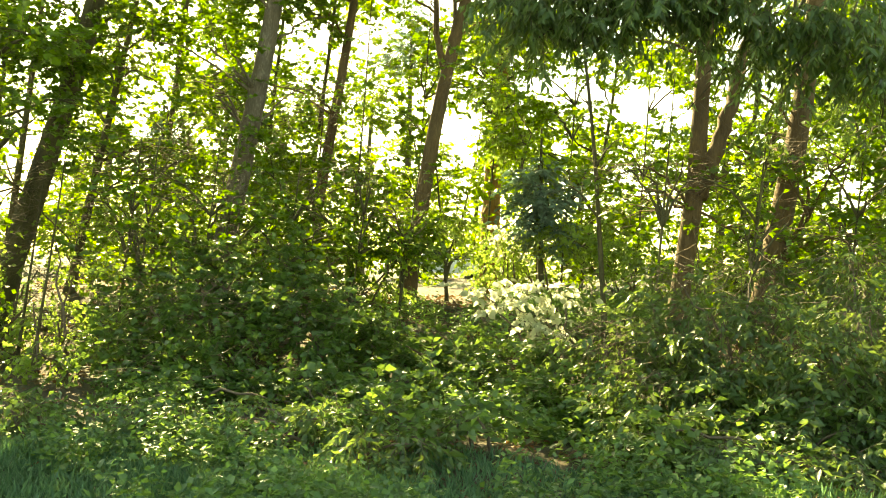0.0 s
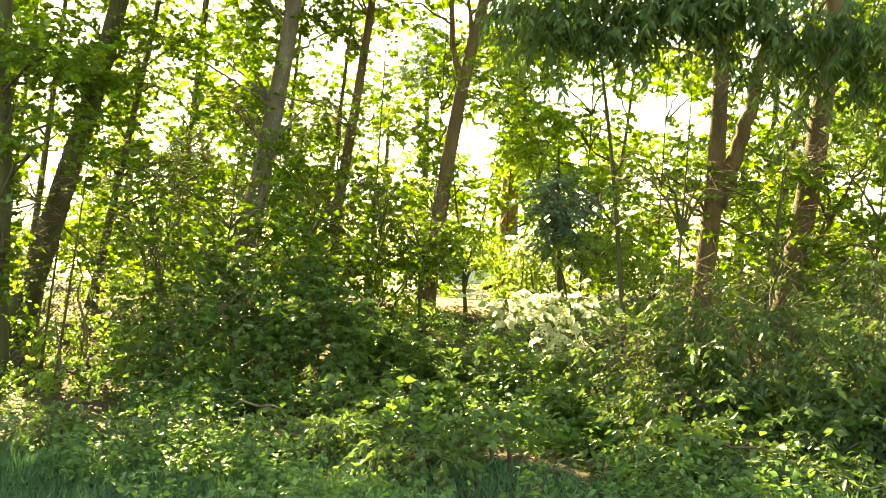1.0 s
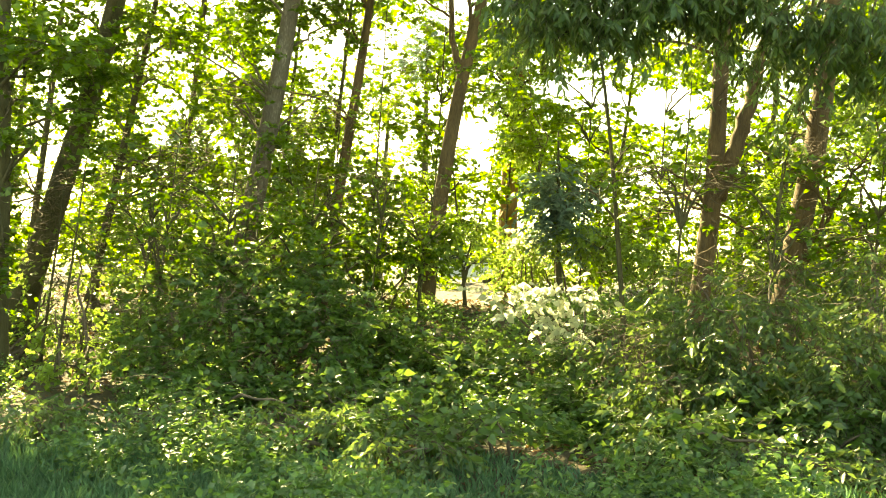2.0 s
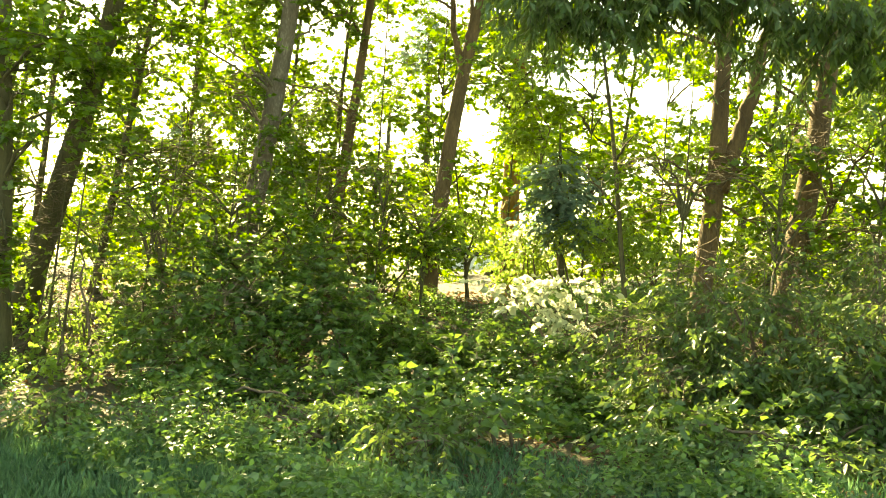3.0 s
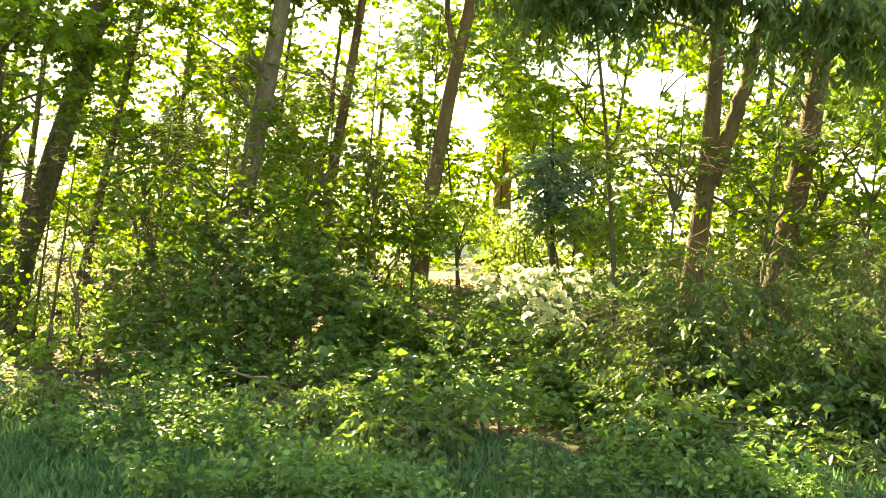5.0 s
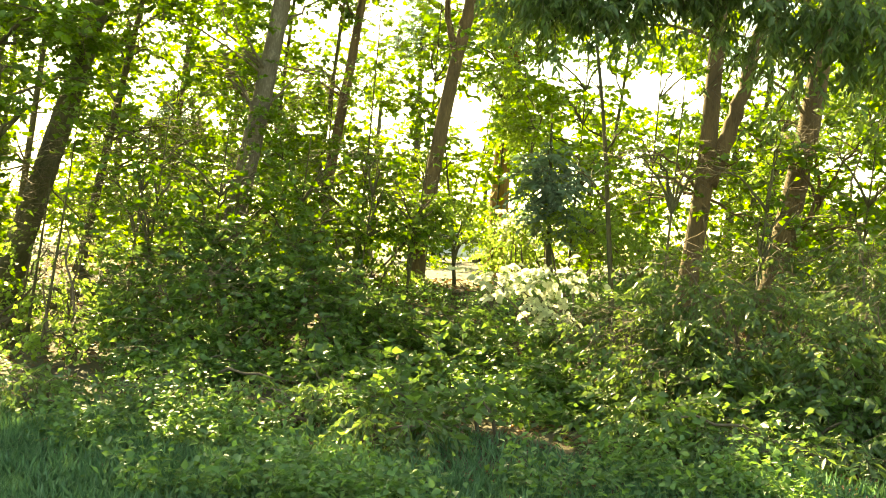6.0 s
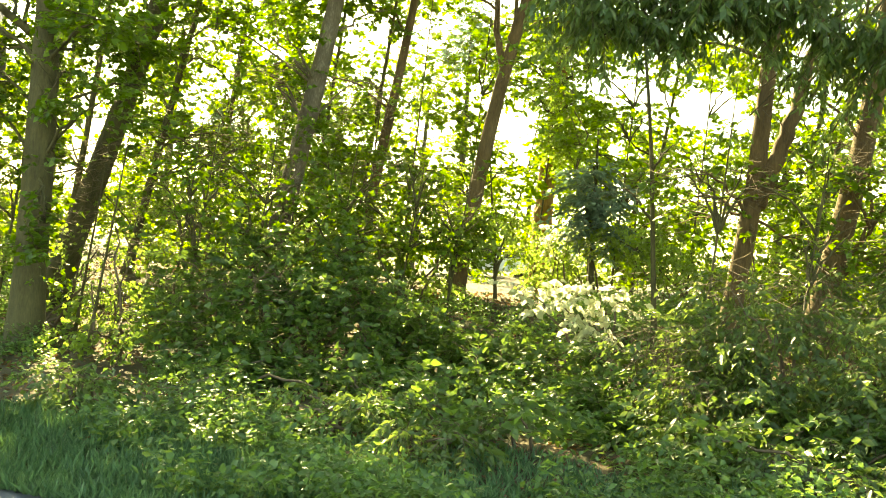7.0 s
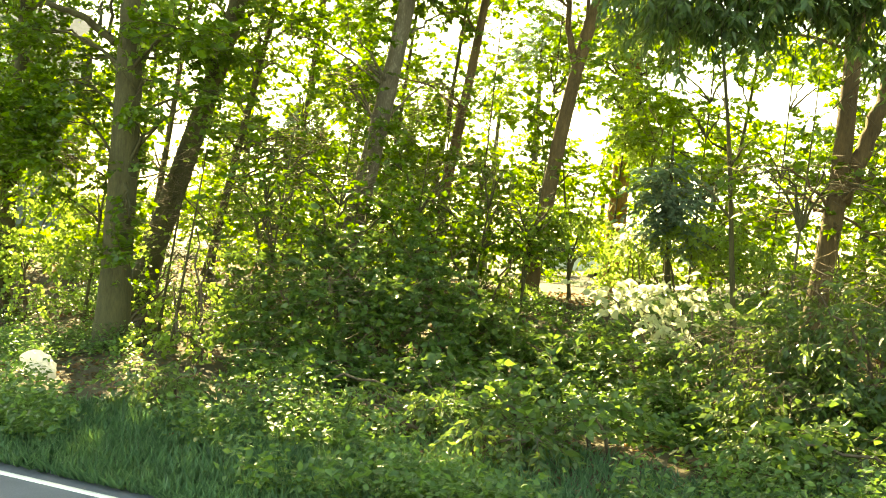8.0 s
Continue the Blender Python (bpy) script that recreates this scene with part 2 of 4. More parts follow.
def count_for(radii, cover, length, width):
    """How many leaves hide that share of the sky behind an ellipsoid of leaves."""
    return int(-math.log(1 - cover) * math.pi * radii[0] * radii[2] / (0.26 * length * width))


LEAVES = {"maple": (MAPLE, 0.096, 0.08, 0.05, 0.85), "shrub": (SHRUB, 0.092, 0.066, 0.10, 0.9), "droop": (DROOP, 0.12, 0.04, 0.8, 1.0), "long": (DROOP, 0.088, 0.042, 0.42, 1.0),
          "bright": (GLARE, 0.10, 0.085, 0.25, 1.5), "vine": (VINE, 0.074, 0.062, 0.4, 1.1), "mid": (FAR_LEAF, 0.115, 0.095, 0.1, 0.9), "high": (MAPLE, 0.19, 0.165, 0.1, 0.6),
          "far": (FAR_LEAF, 0.22, 0.18, 0.1, 0.9), "conifer": (CONIFER, 0.14, 0.05, 0.3, 0.9)}


def crown(owner, kind, clumps, seed, label="", name="crown", deep=0.8):
    """Adds the leaves of a tree or shrub, and its twigs; clumps are (centre, radius across, radius up, cover)."""
    mat, L, W, droop, tilt = LEAVES[kind]
    rng = np.random.default_rng(seed)
    full = []
    for centre, ra, rz, cover in clumps:
        radii = (ra, ra * deep, rz)
        full.append((centre, radii, count_for(radii, cover, L, W)))
    lv, lt, tv, tt = sprays(rng, full, L, W, droop, tilt, twig=0.34 if L < 0.13 else min(0.5, 2.2 * L), full=kind == "bright")
    me = from_arrays(name, np.concatenate([lv, tv]), np.concatenate([lt, tt + len(lv)]))
    leaf = part(name, me, mat, owner, label)
    me.materials.append(TWIG)
    me.polygons.foreach_set("material_index", np.repeat([0, 1], [len(lt), len(tt)]).astype(np.int32))
    tagged(leaf, kind="stuff")


def limbs(owner, starts, clumps, mat, seed, thick=0.035, sag=0.1):
    """A limb from the stem to each clump, with one side branch."""
    rng = np.random.default_rng(seed)
    starts = [np.array(s, float) for s in starts]
    wide = [beam for beam in SHAFTS if beam[2] > 0.33]
    for centre, ra, rz, cover in clumps:
        c = np.array(centre, float)
        below = [s for s in starts if s[2] < c[2] + 0.3] or starts
        a = min(below, key=lambda s: np.linalg.norm((s - c) * [1, 1, 0.8]) + max(0, s[2] - c[2] + 0.4) * 2)
        path = bend_path(a, c + rng.normal(size=3) * 0.1, rng, sag)
        if in_beam(path, wide).any():
            continue
        v, t = tube_arrays(path, np.linspace(thick, thick * 0.3, len(path)), 7, rng, 0.04)
        limb = part("limb", from_arrays("limb", v, t, True), mat, owner)
        for _ in range(2):
            i = rng.integers(4, 8)
            tip = c + unit(rng.normal(size=3)) * np.array([ra, ra, rz]) * 0.7
            path2 = bend_path(path[i], tip, rng, 0.05, 6)
            v, t = tube_arrays(path2, np.linspace(thick * 0.45, thick * 0.12, 6), 5, rng, 0.03)
            part("side_branch", from_arrays("side_branch", v, t, True), mat, limb)


def stem_line(points, height):
    """Stem axis through the given points, down to the ground and up to a height, bending upright."""
    pts = [np.array(p, float) for p in sorted(points, key=lambda p: p[2])]
    lean = unit(pts[1] - pts[0])
    if pts[0][2] > 0.3:
        foot = pts[0] - lean * (pts[0][2] - rise(pts[0][0], pts[0][1])) / max(0.3, lean[2])
        foot[2] = float(rise(foot[0], foot[1])) - 0.08
        pts = [foot] + pts
    lean = unit(pts[-1] - pts[-2])
    while pts[-1][2] < height:
        lean = unit(lean * [0.8, 0.8, 1])
        pts.append(pts[-1] + lean * 1.2)
    d = np.concatenate([[0], np.cumsum([np.linalg.norm(b - a) for a, b in zip(pts, pts[1:])])])
    s = np.arange(0, d[-1], 0.22)
    axis = np.stack([np.interp(s, d, [p[i] for p in pts]) for i in range(3)], 1)
    ker = np.ones(5) / 5
    for _ in range(2):
        for i in range(3):
            axis[2:-2, i] = np.convolve(axis[:, i], ker, "valid")
    return axis


def tree(points, radius, label, clumps, seed, mat=None, height=11.0, leaf="maple", top=7, fill=24, hang=False, forks=(), group="trees of the wood edge", high=None):
    """A tree: trunk, limbs, leafy crown; forks are further stems (points, radius) that leave the trunk."""
    mat = mat or BARK
    rng = np.random.default_rng(seed)
    axis = stem_line(points, height)
    owner = thing("tree", tuple(axis[0] + [0, 0, 0.08]), label, "tree", group)
    z = np.linspace(0, 1, len(axis))
    rad = radius * (1.08 - 0.8 * z) * (1 + 0.55 * np.exp(-(axis[:, 2] - axis[0, 2]) / 0.28))
    v, t = tube_arrays(axis, rad, 18, rng, 0.018)
    part("trunk", from_arrays("trunk", v, t, True), mat, owner)
    starts = list(axis[len(axis) // 5::3])
    for fpts, frad in forks:
        line = bend_path(fpts[0], fpts[1], rng, 0.0, 10)
        for p in fpts[2:]:
            line = np.concatenate([line, bend_path(line[-1], p, rng, 0.0, 8)[1:]])
        v, t = tube_arrays(line, np.linspace(frad, frad * 0.55, len(line)), 14, rng, 0.02)
        part("stem", from_arrays("stem", v, t, True), mat, owner)
        starts += list(line[2::3])
    if hang:
        starts = [p for p in axis if p[2] > 6.0]
    clumps = list(clumps)
    for i in range(fill):
        a, r, c = rng.uniform(0, 2 * np.pi), rng.uniform(0.5, 2.0), axis[int(len(axis) * rng.uniform(0.2, 0.62))]
        clumps.append(((c[0] + r * math.cos(a), c[1] + 0.8 * r * math.sin(a) + 0.2, c[2] + rng.uniform(-0.2, 0.6)), rng.uniform(0.5, 0.9), rng.uniform(0.12, 0.28), rng.uniform(0.55, 0.9)))
    clumps = [c for c in clumps if not in_gap(c[0])]
    limbs(owner, starts, clumps, mat, seed + 1, 0.02 + radius * 0.04)
    crown(owner, leaf, clumps, seed + 2)
    above = []
    tip = axis[-1]
    for i in range(top):
        a = rng.uniform(0, 2 * np.pi)
        r = rng.uniform(0.6, 2.3)
        above.append(((tip[0] + r * math.cos(a), tip[1] + r * math.sin(a), rng.uniform(6.9, height + 0.5)), rng.uniform(1.2, 2.0), rng.uniform(0.45, 0.75), rng.uniform(0.52, 0.77)))
    if above:
        limbs(owner, [p for p in axis if p[2] > 4.5], above, mat, seed + 3, 0.05, 0.02)
        crown(owner, high or "high", above, seed + 4, name="upper_crown")
    return owner


def shrub(place, label, clumps, seed, leaf="shrub", stems=4, deep=0.8, group="", category="shrub", name="shrub"):
    """A shrub: several stems from the ground, and leafy clumps."""
    rng = np.random.default_rng(seed)
    x, y = place
    owner = thing(name, (x, y, float(rise(x, y))), label, category, group)
    roots = []
    for i in range(stems):
        px, py = x + rng.uniform(-0.3, 0.3), y + rng.uniform(-0.2, 0.2)
        roots.append((px, py, float(rise(px, py)) - 0.04))
    for i, (centre, ra, rz, cover) in enumerate(clumps):
        path = bend_path(roots[i % stems], centre, rng, 0.12)
        v, t = tube_arrays(path, np.linspace(0.022, 0.006, len(path)), 6, rng, 0.04)
        part("stem", from_arrays("stem", v, t, True), TWIG, owner)
    crown(owner, leaf, clumps, seed + 1, name="foliage", deep=deep)
    return owner


# ---- ground, road ----
near = np.arange(-16, 16.01, 0.25)
far = np.array([20, 26, 35, 50, 75, 110, 170, 260, 400, 700, 1200.0])
gx = np.concatenate([-far[::-1], near, far])
gy = np.concatenate([-far[::-1], near, np.arange(16.5, 60, 1.0), far[4:]])
X, Y = np.meshgrid(gx, gy, indexing="ij")
Z = rise(X, Y)
n, m = X.shape
i, j = np.meshgrid(np.arange(n - 1), np.arange(m - 1), indexing="ij")
quads = np.stack([i * m + j, (i + 1) * m + j, (i + 1) * m + j + 1, i * m + j + 1], -1).reshape(-1, 4)
ground = part("ground", from_arrays("ground", np.stack([X, Y, Z], -1).reshape(-1, 3), quads, True), EARTH)
tagged(ground, "brown leaf litter and soil with patches of moss", "ground", kind="structure")

EDGE = Vector((-0.966, 0.258, 0))   # along the road
OUT = Vector((0.258, 0.966, 0))     # from the road towards the wood


def ribbon(name, s0, s1, z0, z1, a0, a1, step, mat, wavy=0.0, seed=5):
    """A strip along the road between two distances from the edge line, with thickness."""
    rng = np.random.default_rng(seed)
    k = np.arange(a0, a1 + step / 2, step)
    w = np.convolve(rng.normal(size=len(k) + 6), np.ones(7) / 7, "valid") * wavy
    foot = np.array(OUT * 4.0)
    al, out = np.array(EDGE), np.array(OUT)
    row = [foot + al * q + out * s for q in k for s in (s0,)]
    lo = np.array(row)
    hi = foot + al * k[:, None] + out * (s1 + w)[:, None]
    verts = np.concatenate([lo + [0, 0, z1], hi + [0, 0, z1], lo + [0, 0, z0], hi + [0, 0, z0]])
    c = len(k)
    i = np.arange(c - 1)
    f = [np.stack([a + i, b + i, b + i + 1, a + i + 1], -1) for a, b in ((0, c), (2 * c, 0), (c, 3 * c), (3 * c, 2 * c))]
    return part(name, from_arrays(name, verts, np.concatenate(f)), mat)


road = ribbon("road", -6.6, 0.24, -0.2, 0.0, -60, 60, 0.2, ASPHALT, 0.10)
tagged(road, "grey asphalt road with a crumbling edge", "road", kind="structure")
line = ribbon("road_edge_line", -0.03, 0.025, -0.01, 0.004, -60, 60, 0.5, PAINT)
tagged(line, "solid white painted edge line on the asphalt", "road marking", kind="structure")
scrap = ribbon("road_paint_scrap", -0.16, -0.135, -0.01, 0.004, 3.3, 3.85, 0.05, PAINT, 0.02, 9)
tagged(scrap, "worn remnant of an older white line on the asphalt", "road marking", kind="structure")

# ---- gaps in the canopy ----
opening((0.24, 11.97, 3.46), (1.21, 59.83, 10.90), 0.46, 0.55)
opening((2.32, 9.47, 3.46), (14.62, 59.79, 13.34), 0.64, 0.31)
opening((-0.48, 12.45, 4.09), (-2.30, 59.78, 13.53), 0.38, 0.29)
opening((-5.93, 11.98, 2.81), (-29.65, 59.89, 7.66), 0.42, 0.42)
opening((-1.11, 12.47, 3.45), (-5.35, 59.84, 10.47), 0.38, 0.16)
opening((0.16, 17.00, 1.54), (0.36, 39.01, 1.47), 0.53, 0.27)
opening((-4.51, 11.98, 2.86), (-22.57, 59.89, 7.91), 0.19, 0.27)
opening((-4.33, 11.97, 3.34), (-21.67, 59.84, 10.30), 0.24, 0.17)
opening((0.83, 14.99, 2.47), (3.30, 59.94, 5.07), 0.49, 0.22)
opening((-0.24, 12.98, 2.75), (-1.09, 59.91, 6.88), 0.26, 0.20)
opening((-3.27, 11.95, 4.28), (-16.33, 59.75, 15.01), 0.32, 0.15)
opening((-1.98, 11.95, 4.52), (-9.88, 59.73, 16.22), 0.24, 0.13)
opening((1.28, 9.96, 3.75), (7.70, 59.76, 14.47), 0.39, 0.16)
opening((2.64, 7.96, 3.82), (19.77, 59.69, 18.24), 0.18, 0.10)
opening((-0.84, 12.46, 3.87), (-4.04, 59.80, 12.49), 0.18, 0.13)
opening((1.61, 9.96, 3.69), (9.68, 59.77, 14.15), 0.26, 0.14)
opening((3.17, 11.98, 2.50), (15.86, 59.92, 6.10), 0.22, 0.11)
opening((-2.86, 13.96, 3.89), (-12.27, 59.82, 11.41), 0.15, 0.13)
opening((-6.00, 13.15, 4.16), (-27.29, 59.79, 13.25), 0.29, 0.14)
opening((-1.53, 14.99, 2.34), (-6.12, 59.95, 4.54), 0.24, 0.16)
opening((1.33, 14.94, 4.80), (5.34, 59.77, 14.39), 0.39, 0.18)


def sun_shaft(target, across, start=0.7, length=34):
    """A way for the sun through the leaves to a place that it lights."""
    a = Vector(target) + SUN_DIR * start
    SHAFTS.append((np.array(a), length, across))


sun_shaft((0.61, 10.51, 1.24), 0.5, 0.5)
sun_shaft((1.21, 10.31, 1.17), 0.6, 0.5)
sun_shaft((1.72, 10.40, 1.46), 0.55, 0.5)
sun_shaft((1.13, 10.12, 0.85), 0.35, 1.0)
sun_shaft((1.11, 17.40, 1.64), 0.6, 0.4)
sun_shaft((-5.82, 12.31, 1.32), 0.6)
sun_shaft((-5.27, 12.02, 0.71), 0.5)
sun_shaft((-5.53, 11.63, 0.12), 0.4)
sun_shaft((-2.81, 8.24, -0.16), 0.25)
sun_shaft((-8.17, 12.26, 2.00), 0.7)
sun_shaft((-7.98, 11.79, 1.22), 0.5)
sun_shaft((-5.30, 8.24, 0.2), 0.46, 0.25)
sun_shaft((-3.9, 8.7, 0.1), 0.34, 0.1)
sun_shaft((-4.3, 9.6, 0.5), 0.4, 0.1)
sun_shaft((-1.85, 8.2, 0.05), 0.25, 0.1)
sun_shaft((-5.0, 10.6, 1.0), 0.45, 0.1)
sun_shaft((-4.7, 10.2, 1.6), 0.35, 0.1)
sun_shaft((3.76, 8.31, 1.08), 0.22, 0.3)
sun_shaft((2.19, 7.33, 0.24), 0.25, 0.3)
sun_shaft((2.23, 9.21, 1.26), 0.2, 0.4)
sun_shaft((1.18, 21.96, 3.67), 0.9, 0.8)
sun_shaft((-4.01, 12.59, 2.04), 0.45, 0.5)
sun_shaft((-2.40, 12.79, 2.36), 0.4, 0.5)
sun_shaft((-3.38, 12.98, 2.51), 0.35, 0.5)
sun_shaft((-1.29, 13.60, 1.91), 0.4, 0.5)
sun_shaft((2.71, 11.99, 2.09), 0.5, 0.5)
sun_shaft((5.85, 12.95, 4.28), 0.6, 0.6)
sun_shaft((-4.16, 13.54, 5.11), 0.7, 0.6)
sun_shaft((-0.35, 13.3, 2.1), 0.5, 0.3)
sun_shaft((-0.75, 13.4, 1.5), 0.5, 0.3)
sun_shaft((1.35, 17.0, 2.25), 0.5, 0.25)
sun_shaft((-6.1, 12.3, 1.9), 0.5)
sun_shaft((-3.00, 8.04, -0.23), 0.3)
sun_shaft((-1.74, 8.03, -0.14), 0.25)

rng = np.random.default_rng(77)
for k in range(80):      # flecks of sun on the verge and the low bank
    s, a = rng.uniform(0.9, 6.0), rng.uniform(-9, -3.0)
    sun_shaft((0.258 * (4.0 + s) + 0.966 * a, 0.966 * (4.0 + s) - 0.258 * a, rng.uniform(0.2, 1.0)), rng.uniform(0.06, 0.14), 0.1)
for k in range(210):     # and on the shrubs along the verge
    sun_shaft((rng.uniform(1.0, 5.8), rng.uniform(7.7, 10.4), rng.uniform(0.3, 3.2)), rng.uniform(0.1, 0.24), 0.05)
for k in range(90):
    sun_shaft((rng.uniform(-5.5, 1.0), rng.uniform(9.0, 13), rng.uniform(0.3, 2.6)), rng.uniform(0.08, 0.18), 0.1)

for k in range(60):      # and on the vines by the tall tree
    sun_shaft((rng.uniform(-5.5, -3.7), rng.uniform(8.6, 11.6), rng.uniform(0.2, 1.9)), rng.uniform(0.08, 0.19), 0.06)
for k in range(80):
    sun_shaft((rng.uniform(-4.6, -0.4), rng.uniform(10.8, 12.7), rng.uniform(1.5, 2.9)), rng.uniform(0.1, 0.2), 0.06)
for k in range(170):     # and on the saplings
    sun_shaft((rng.uniform(-6.5, 5.5), rng.uniform(11.2, 13.0), rng.uniform(1.6, 3.6)), rng.uniform(0.08, 0.17), 0.08)

# ---- trees ----
tree([(-5.91, 10.78, 0.90), (-5.91, 10.76, 2.78), (-5.95, 10.75, 4.67)], 0.20, "straight grey-barked tree standing alone on the bank", [
    ((-5.63, 10.31, 1.65), 0.4, 0.28, 0.93), ((-5.67, 10.30, 1.21), 0.4, 0.25, 0.9), ((-6.87, 10.73, 2.57), 0.7, 0.3, 0.95), ((-7.70, 11.01, 3.19), 0.7, 0.35, 0.95),    ((-7.83, 11.19, 4.34), 0.6, 0.22, 0.9), ((-7.22, 11.28, 3.59), 0.5, 0.25, 0.93), ((-7.85, 11.49, 4.34), 0.9, 0.35, 0.50), ((-6.92, 11.12, 3.17), 0.7, 0.45, 0.93), ((-7.44, 11.05, 2.82), 0.8, 0.45, 0.98), ((-6.78, 11.15, 2.40), 0.6, 0.35, 0.82),
    ((-4.99, 10.39, 4.16), 0.6, 0.28, 0.93), ((-5.77, 10.48, 3.71), 0.35, 0.12, 0.72), ((-5.55, 10.32, 2.02), 0.6, 0.22, 0.82)], 11, height=11,
    forks=[(((-6.14, 10.73, 4.09), (-6.46, 10.48, 4.35), (-6.80, 10.13, 4.42)), 0.06)])
tree([(-8.66, 12.39, 3.13), (-8.62, 12.39, 5.08)], 0.13, "slim dark-barked tree among dense leaves", [
    ((-9.13, 12.82, 4.28), 0.6, 0.4, 0.72), ((-9.26, 11.80, 3.17), 0.9, 0.6, 0.93)], 21, height=10)
tree([(-6.16, 12.98, 2.58), (-5.74, 12.96, 3.96), (-5.36, 12.93, 5.42)], 0.19, "dark leaning tree with rough bark on the bank", [
    ((-5.69, 12.19, 2.28), 0.6, 0.3, 0.95), ((-5.5, 11.9, 4.4), 0.65, 0.2, 0.96), ((-5.9, 11.9, 3.9), 0.6, 0.16, 0.93), ((-4.9, 12.2, 3.35), 0.7, 0.14, 0.93), ((-6.3, 12.0, 3.2), 0.6, 0.18, 0.93), ((-5.52, 12.25, 4.31), 0.45, 0.2, 0.95),    ((-5.93, 12.25, 4.38), 0.85, 0.3, 0.98), ((-5.42, 12.46, 3.63), 0.6, 0.3, 0.88), ((-6.66, 13.46, 3.94), 0.7, 0.3, 0.45), ((-5.67, 12.39, 2.46), 0.9, 0.3, 0.88),
    ((-7.14, 13.93, 5.30), 0.8, 0.4, 0.50)], 31)
tree([(-6.12, 14.98, 2.77), (-5.79, 14.95, 4.45), (-5.47, 14.92, 6.04)], 0.075, "thin dark young tree leaning among the leaves", [
    ((-5.75, 14.94, 4.94), 0.7, 0.35, 0.72), ((-4.60, 13.97, 3.55), 0.75, 0.3, 0.98), ((-4.64, 14.48, 2.87), 1.0, 0.35, 0.72), ((-6.03, 14.57, 3.50), 0.7, 0.3, 0.72)], 41, height=9, top=3)
tree([(-3.22, 13.48, 2.91), (-2.99, 13.45, 4.15), (-2.75, 13.42, 5.67)], 0.175, "tall grey tree with patchy pale bark, leaning", [
    ((-3.00, 12.58, 2.65), 0.5, 0.35, 0.95), ((-4.0, 12.4, 3.7), 0.55, 0.17, 0.95), ((-3.4, 12.5, 4.75), 0.6, 0.12, 0.85), ((-4.4, 12.5, 4.95), 0.7, 0.16, 0.9), ((-3.5, 12.4, 3.15), 0.6, 0.16, 0.93), ((-2.99, 12.97, 3.37), 0.35, 0.15, 0.8), ((-3.91, 12.98, 3.00), 0.6, 0.25, 0.9),    ((-4.07, 13.53, 5.12), 1.1, 0.4, 0.77), ((-3.84, 13.15, 4.24), 0.8, 0.3, 0.88), ((-3.17, 13.77, 3.48), 0.5, 0.3, 0.50), ((-3.38, 12.98, 2.51), 1.0, 0.35, 0.88),
    ((-2.26, 14.43, 5.61), 0.7, 0.4, 0.55), ((-3.59, 14.54, 4.92), 0.5, 0.25, 0.50)], 51, mat=PALE_BARK)
tree([(-2.17, 14.98, 2.81), (-1.90, 14.95, 4.59), (-1.69, 14.92, 6.17)], 0.105, "slender brown tree leaning beside a pale one", [
    ((-2.03, 14.15, 4.14), 0.5, 0.22, 0.95), ((-1.8, 13.5, 3.95), 0.65, 0.2, 0.96), ((-1.5, 13.6, 3.1), 0.6, 0.14, 0.9), ((-1.2, 13.8, 4.5), 0.6, 0.12, 0.8), ((-0.9, 13.6, 3.4), 0.45, 0.1, 0.8), ((-1.99, 13.99, 2.45), 0.6, 0.25, 0.85),    ((-2.18, 14.26, 4.06), 0.8, 0.35, 0.98), ((-1.33, 14.57, 3.28), 0.8, 0.25, 0.93), ((-2.45, 14.97, 3.19), 0.8, 0.4, 0.72), ((-1.39, 15.42, 5.72), 0.7, 0.5, 0.72),
    ((-1.68, 14.48, 2.59), 0.9, 0.35, 0.82), ((-0.79, 13.99, 2.36), 0.8, 0.35, 0.88), ((-1.17, 15.44, 5.12), 0.7, 0.4, 0.50)], 61, mat=WARM_BARK, height=10)
tree([(-0.61, 14.52, 0.92), (-0.39, 14.48, 2.54), (-0.24, 14.46, 3.69), (-0.05, 14.44, 4.83), (0.25, 14.42, 6.08)], 0.135, "forked tree with warm brown bark on the bank", [
    ((-0.33, 13.39, 2.22), 0.36, 0.2, 0.96), ((-0.49, 13.40, 1.72), 0.36, 0.16, 0.95), ((-0.40, 13.59, 2.12), 0.5, 0.3, 0.88), ((-0.50, 13.97, 3.24), 0.4, 0.1, 0.7), ((-0.98, 14.56, 4.06), 0.6, 0.18, 0.8),    ((-0.91, 14.18, 2.87), 0.9, 0.25, 0.77), ((-1.31, 13.80, 1.92), 0.9, 0.35, 0.88), ((0.42, 14.73, 5.31), 0.5, 0.3, 0.55), ((-0.89, 14.96, 3.83), 0.7, 0.22, 0.45),
    ((-0.52, 14.80, 1.88), 0.5, 0.25, 0.72)], 71, top=10, mat=WARM_BARK, forks=[(((-0.07, 14.44, 4.88), (-0.24, 14.43, 5.49), (-0.24, 14.51, 6.67)), 0.07), (((-0.05, 14.44, 4.83), (0.07, 14.42, 5.69), (-0.02, 14.50, 6.96)), 0.05)])
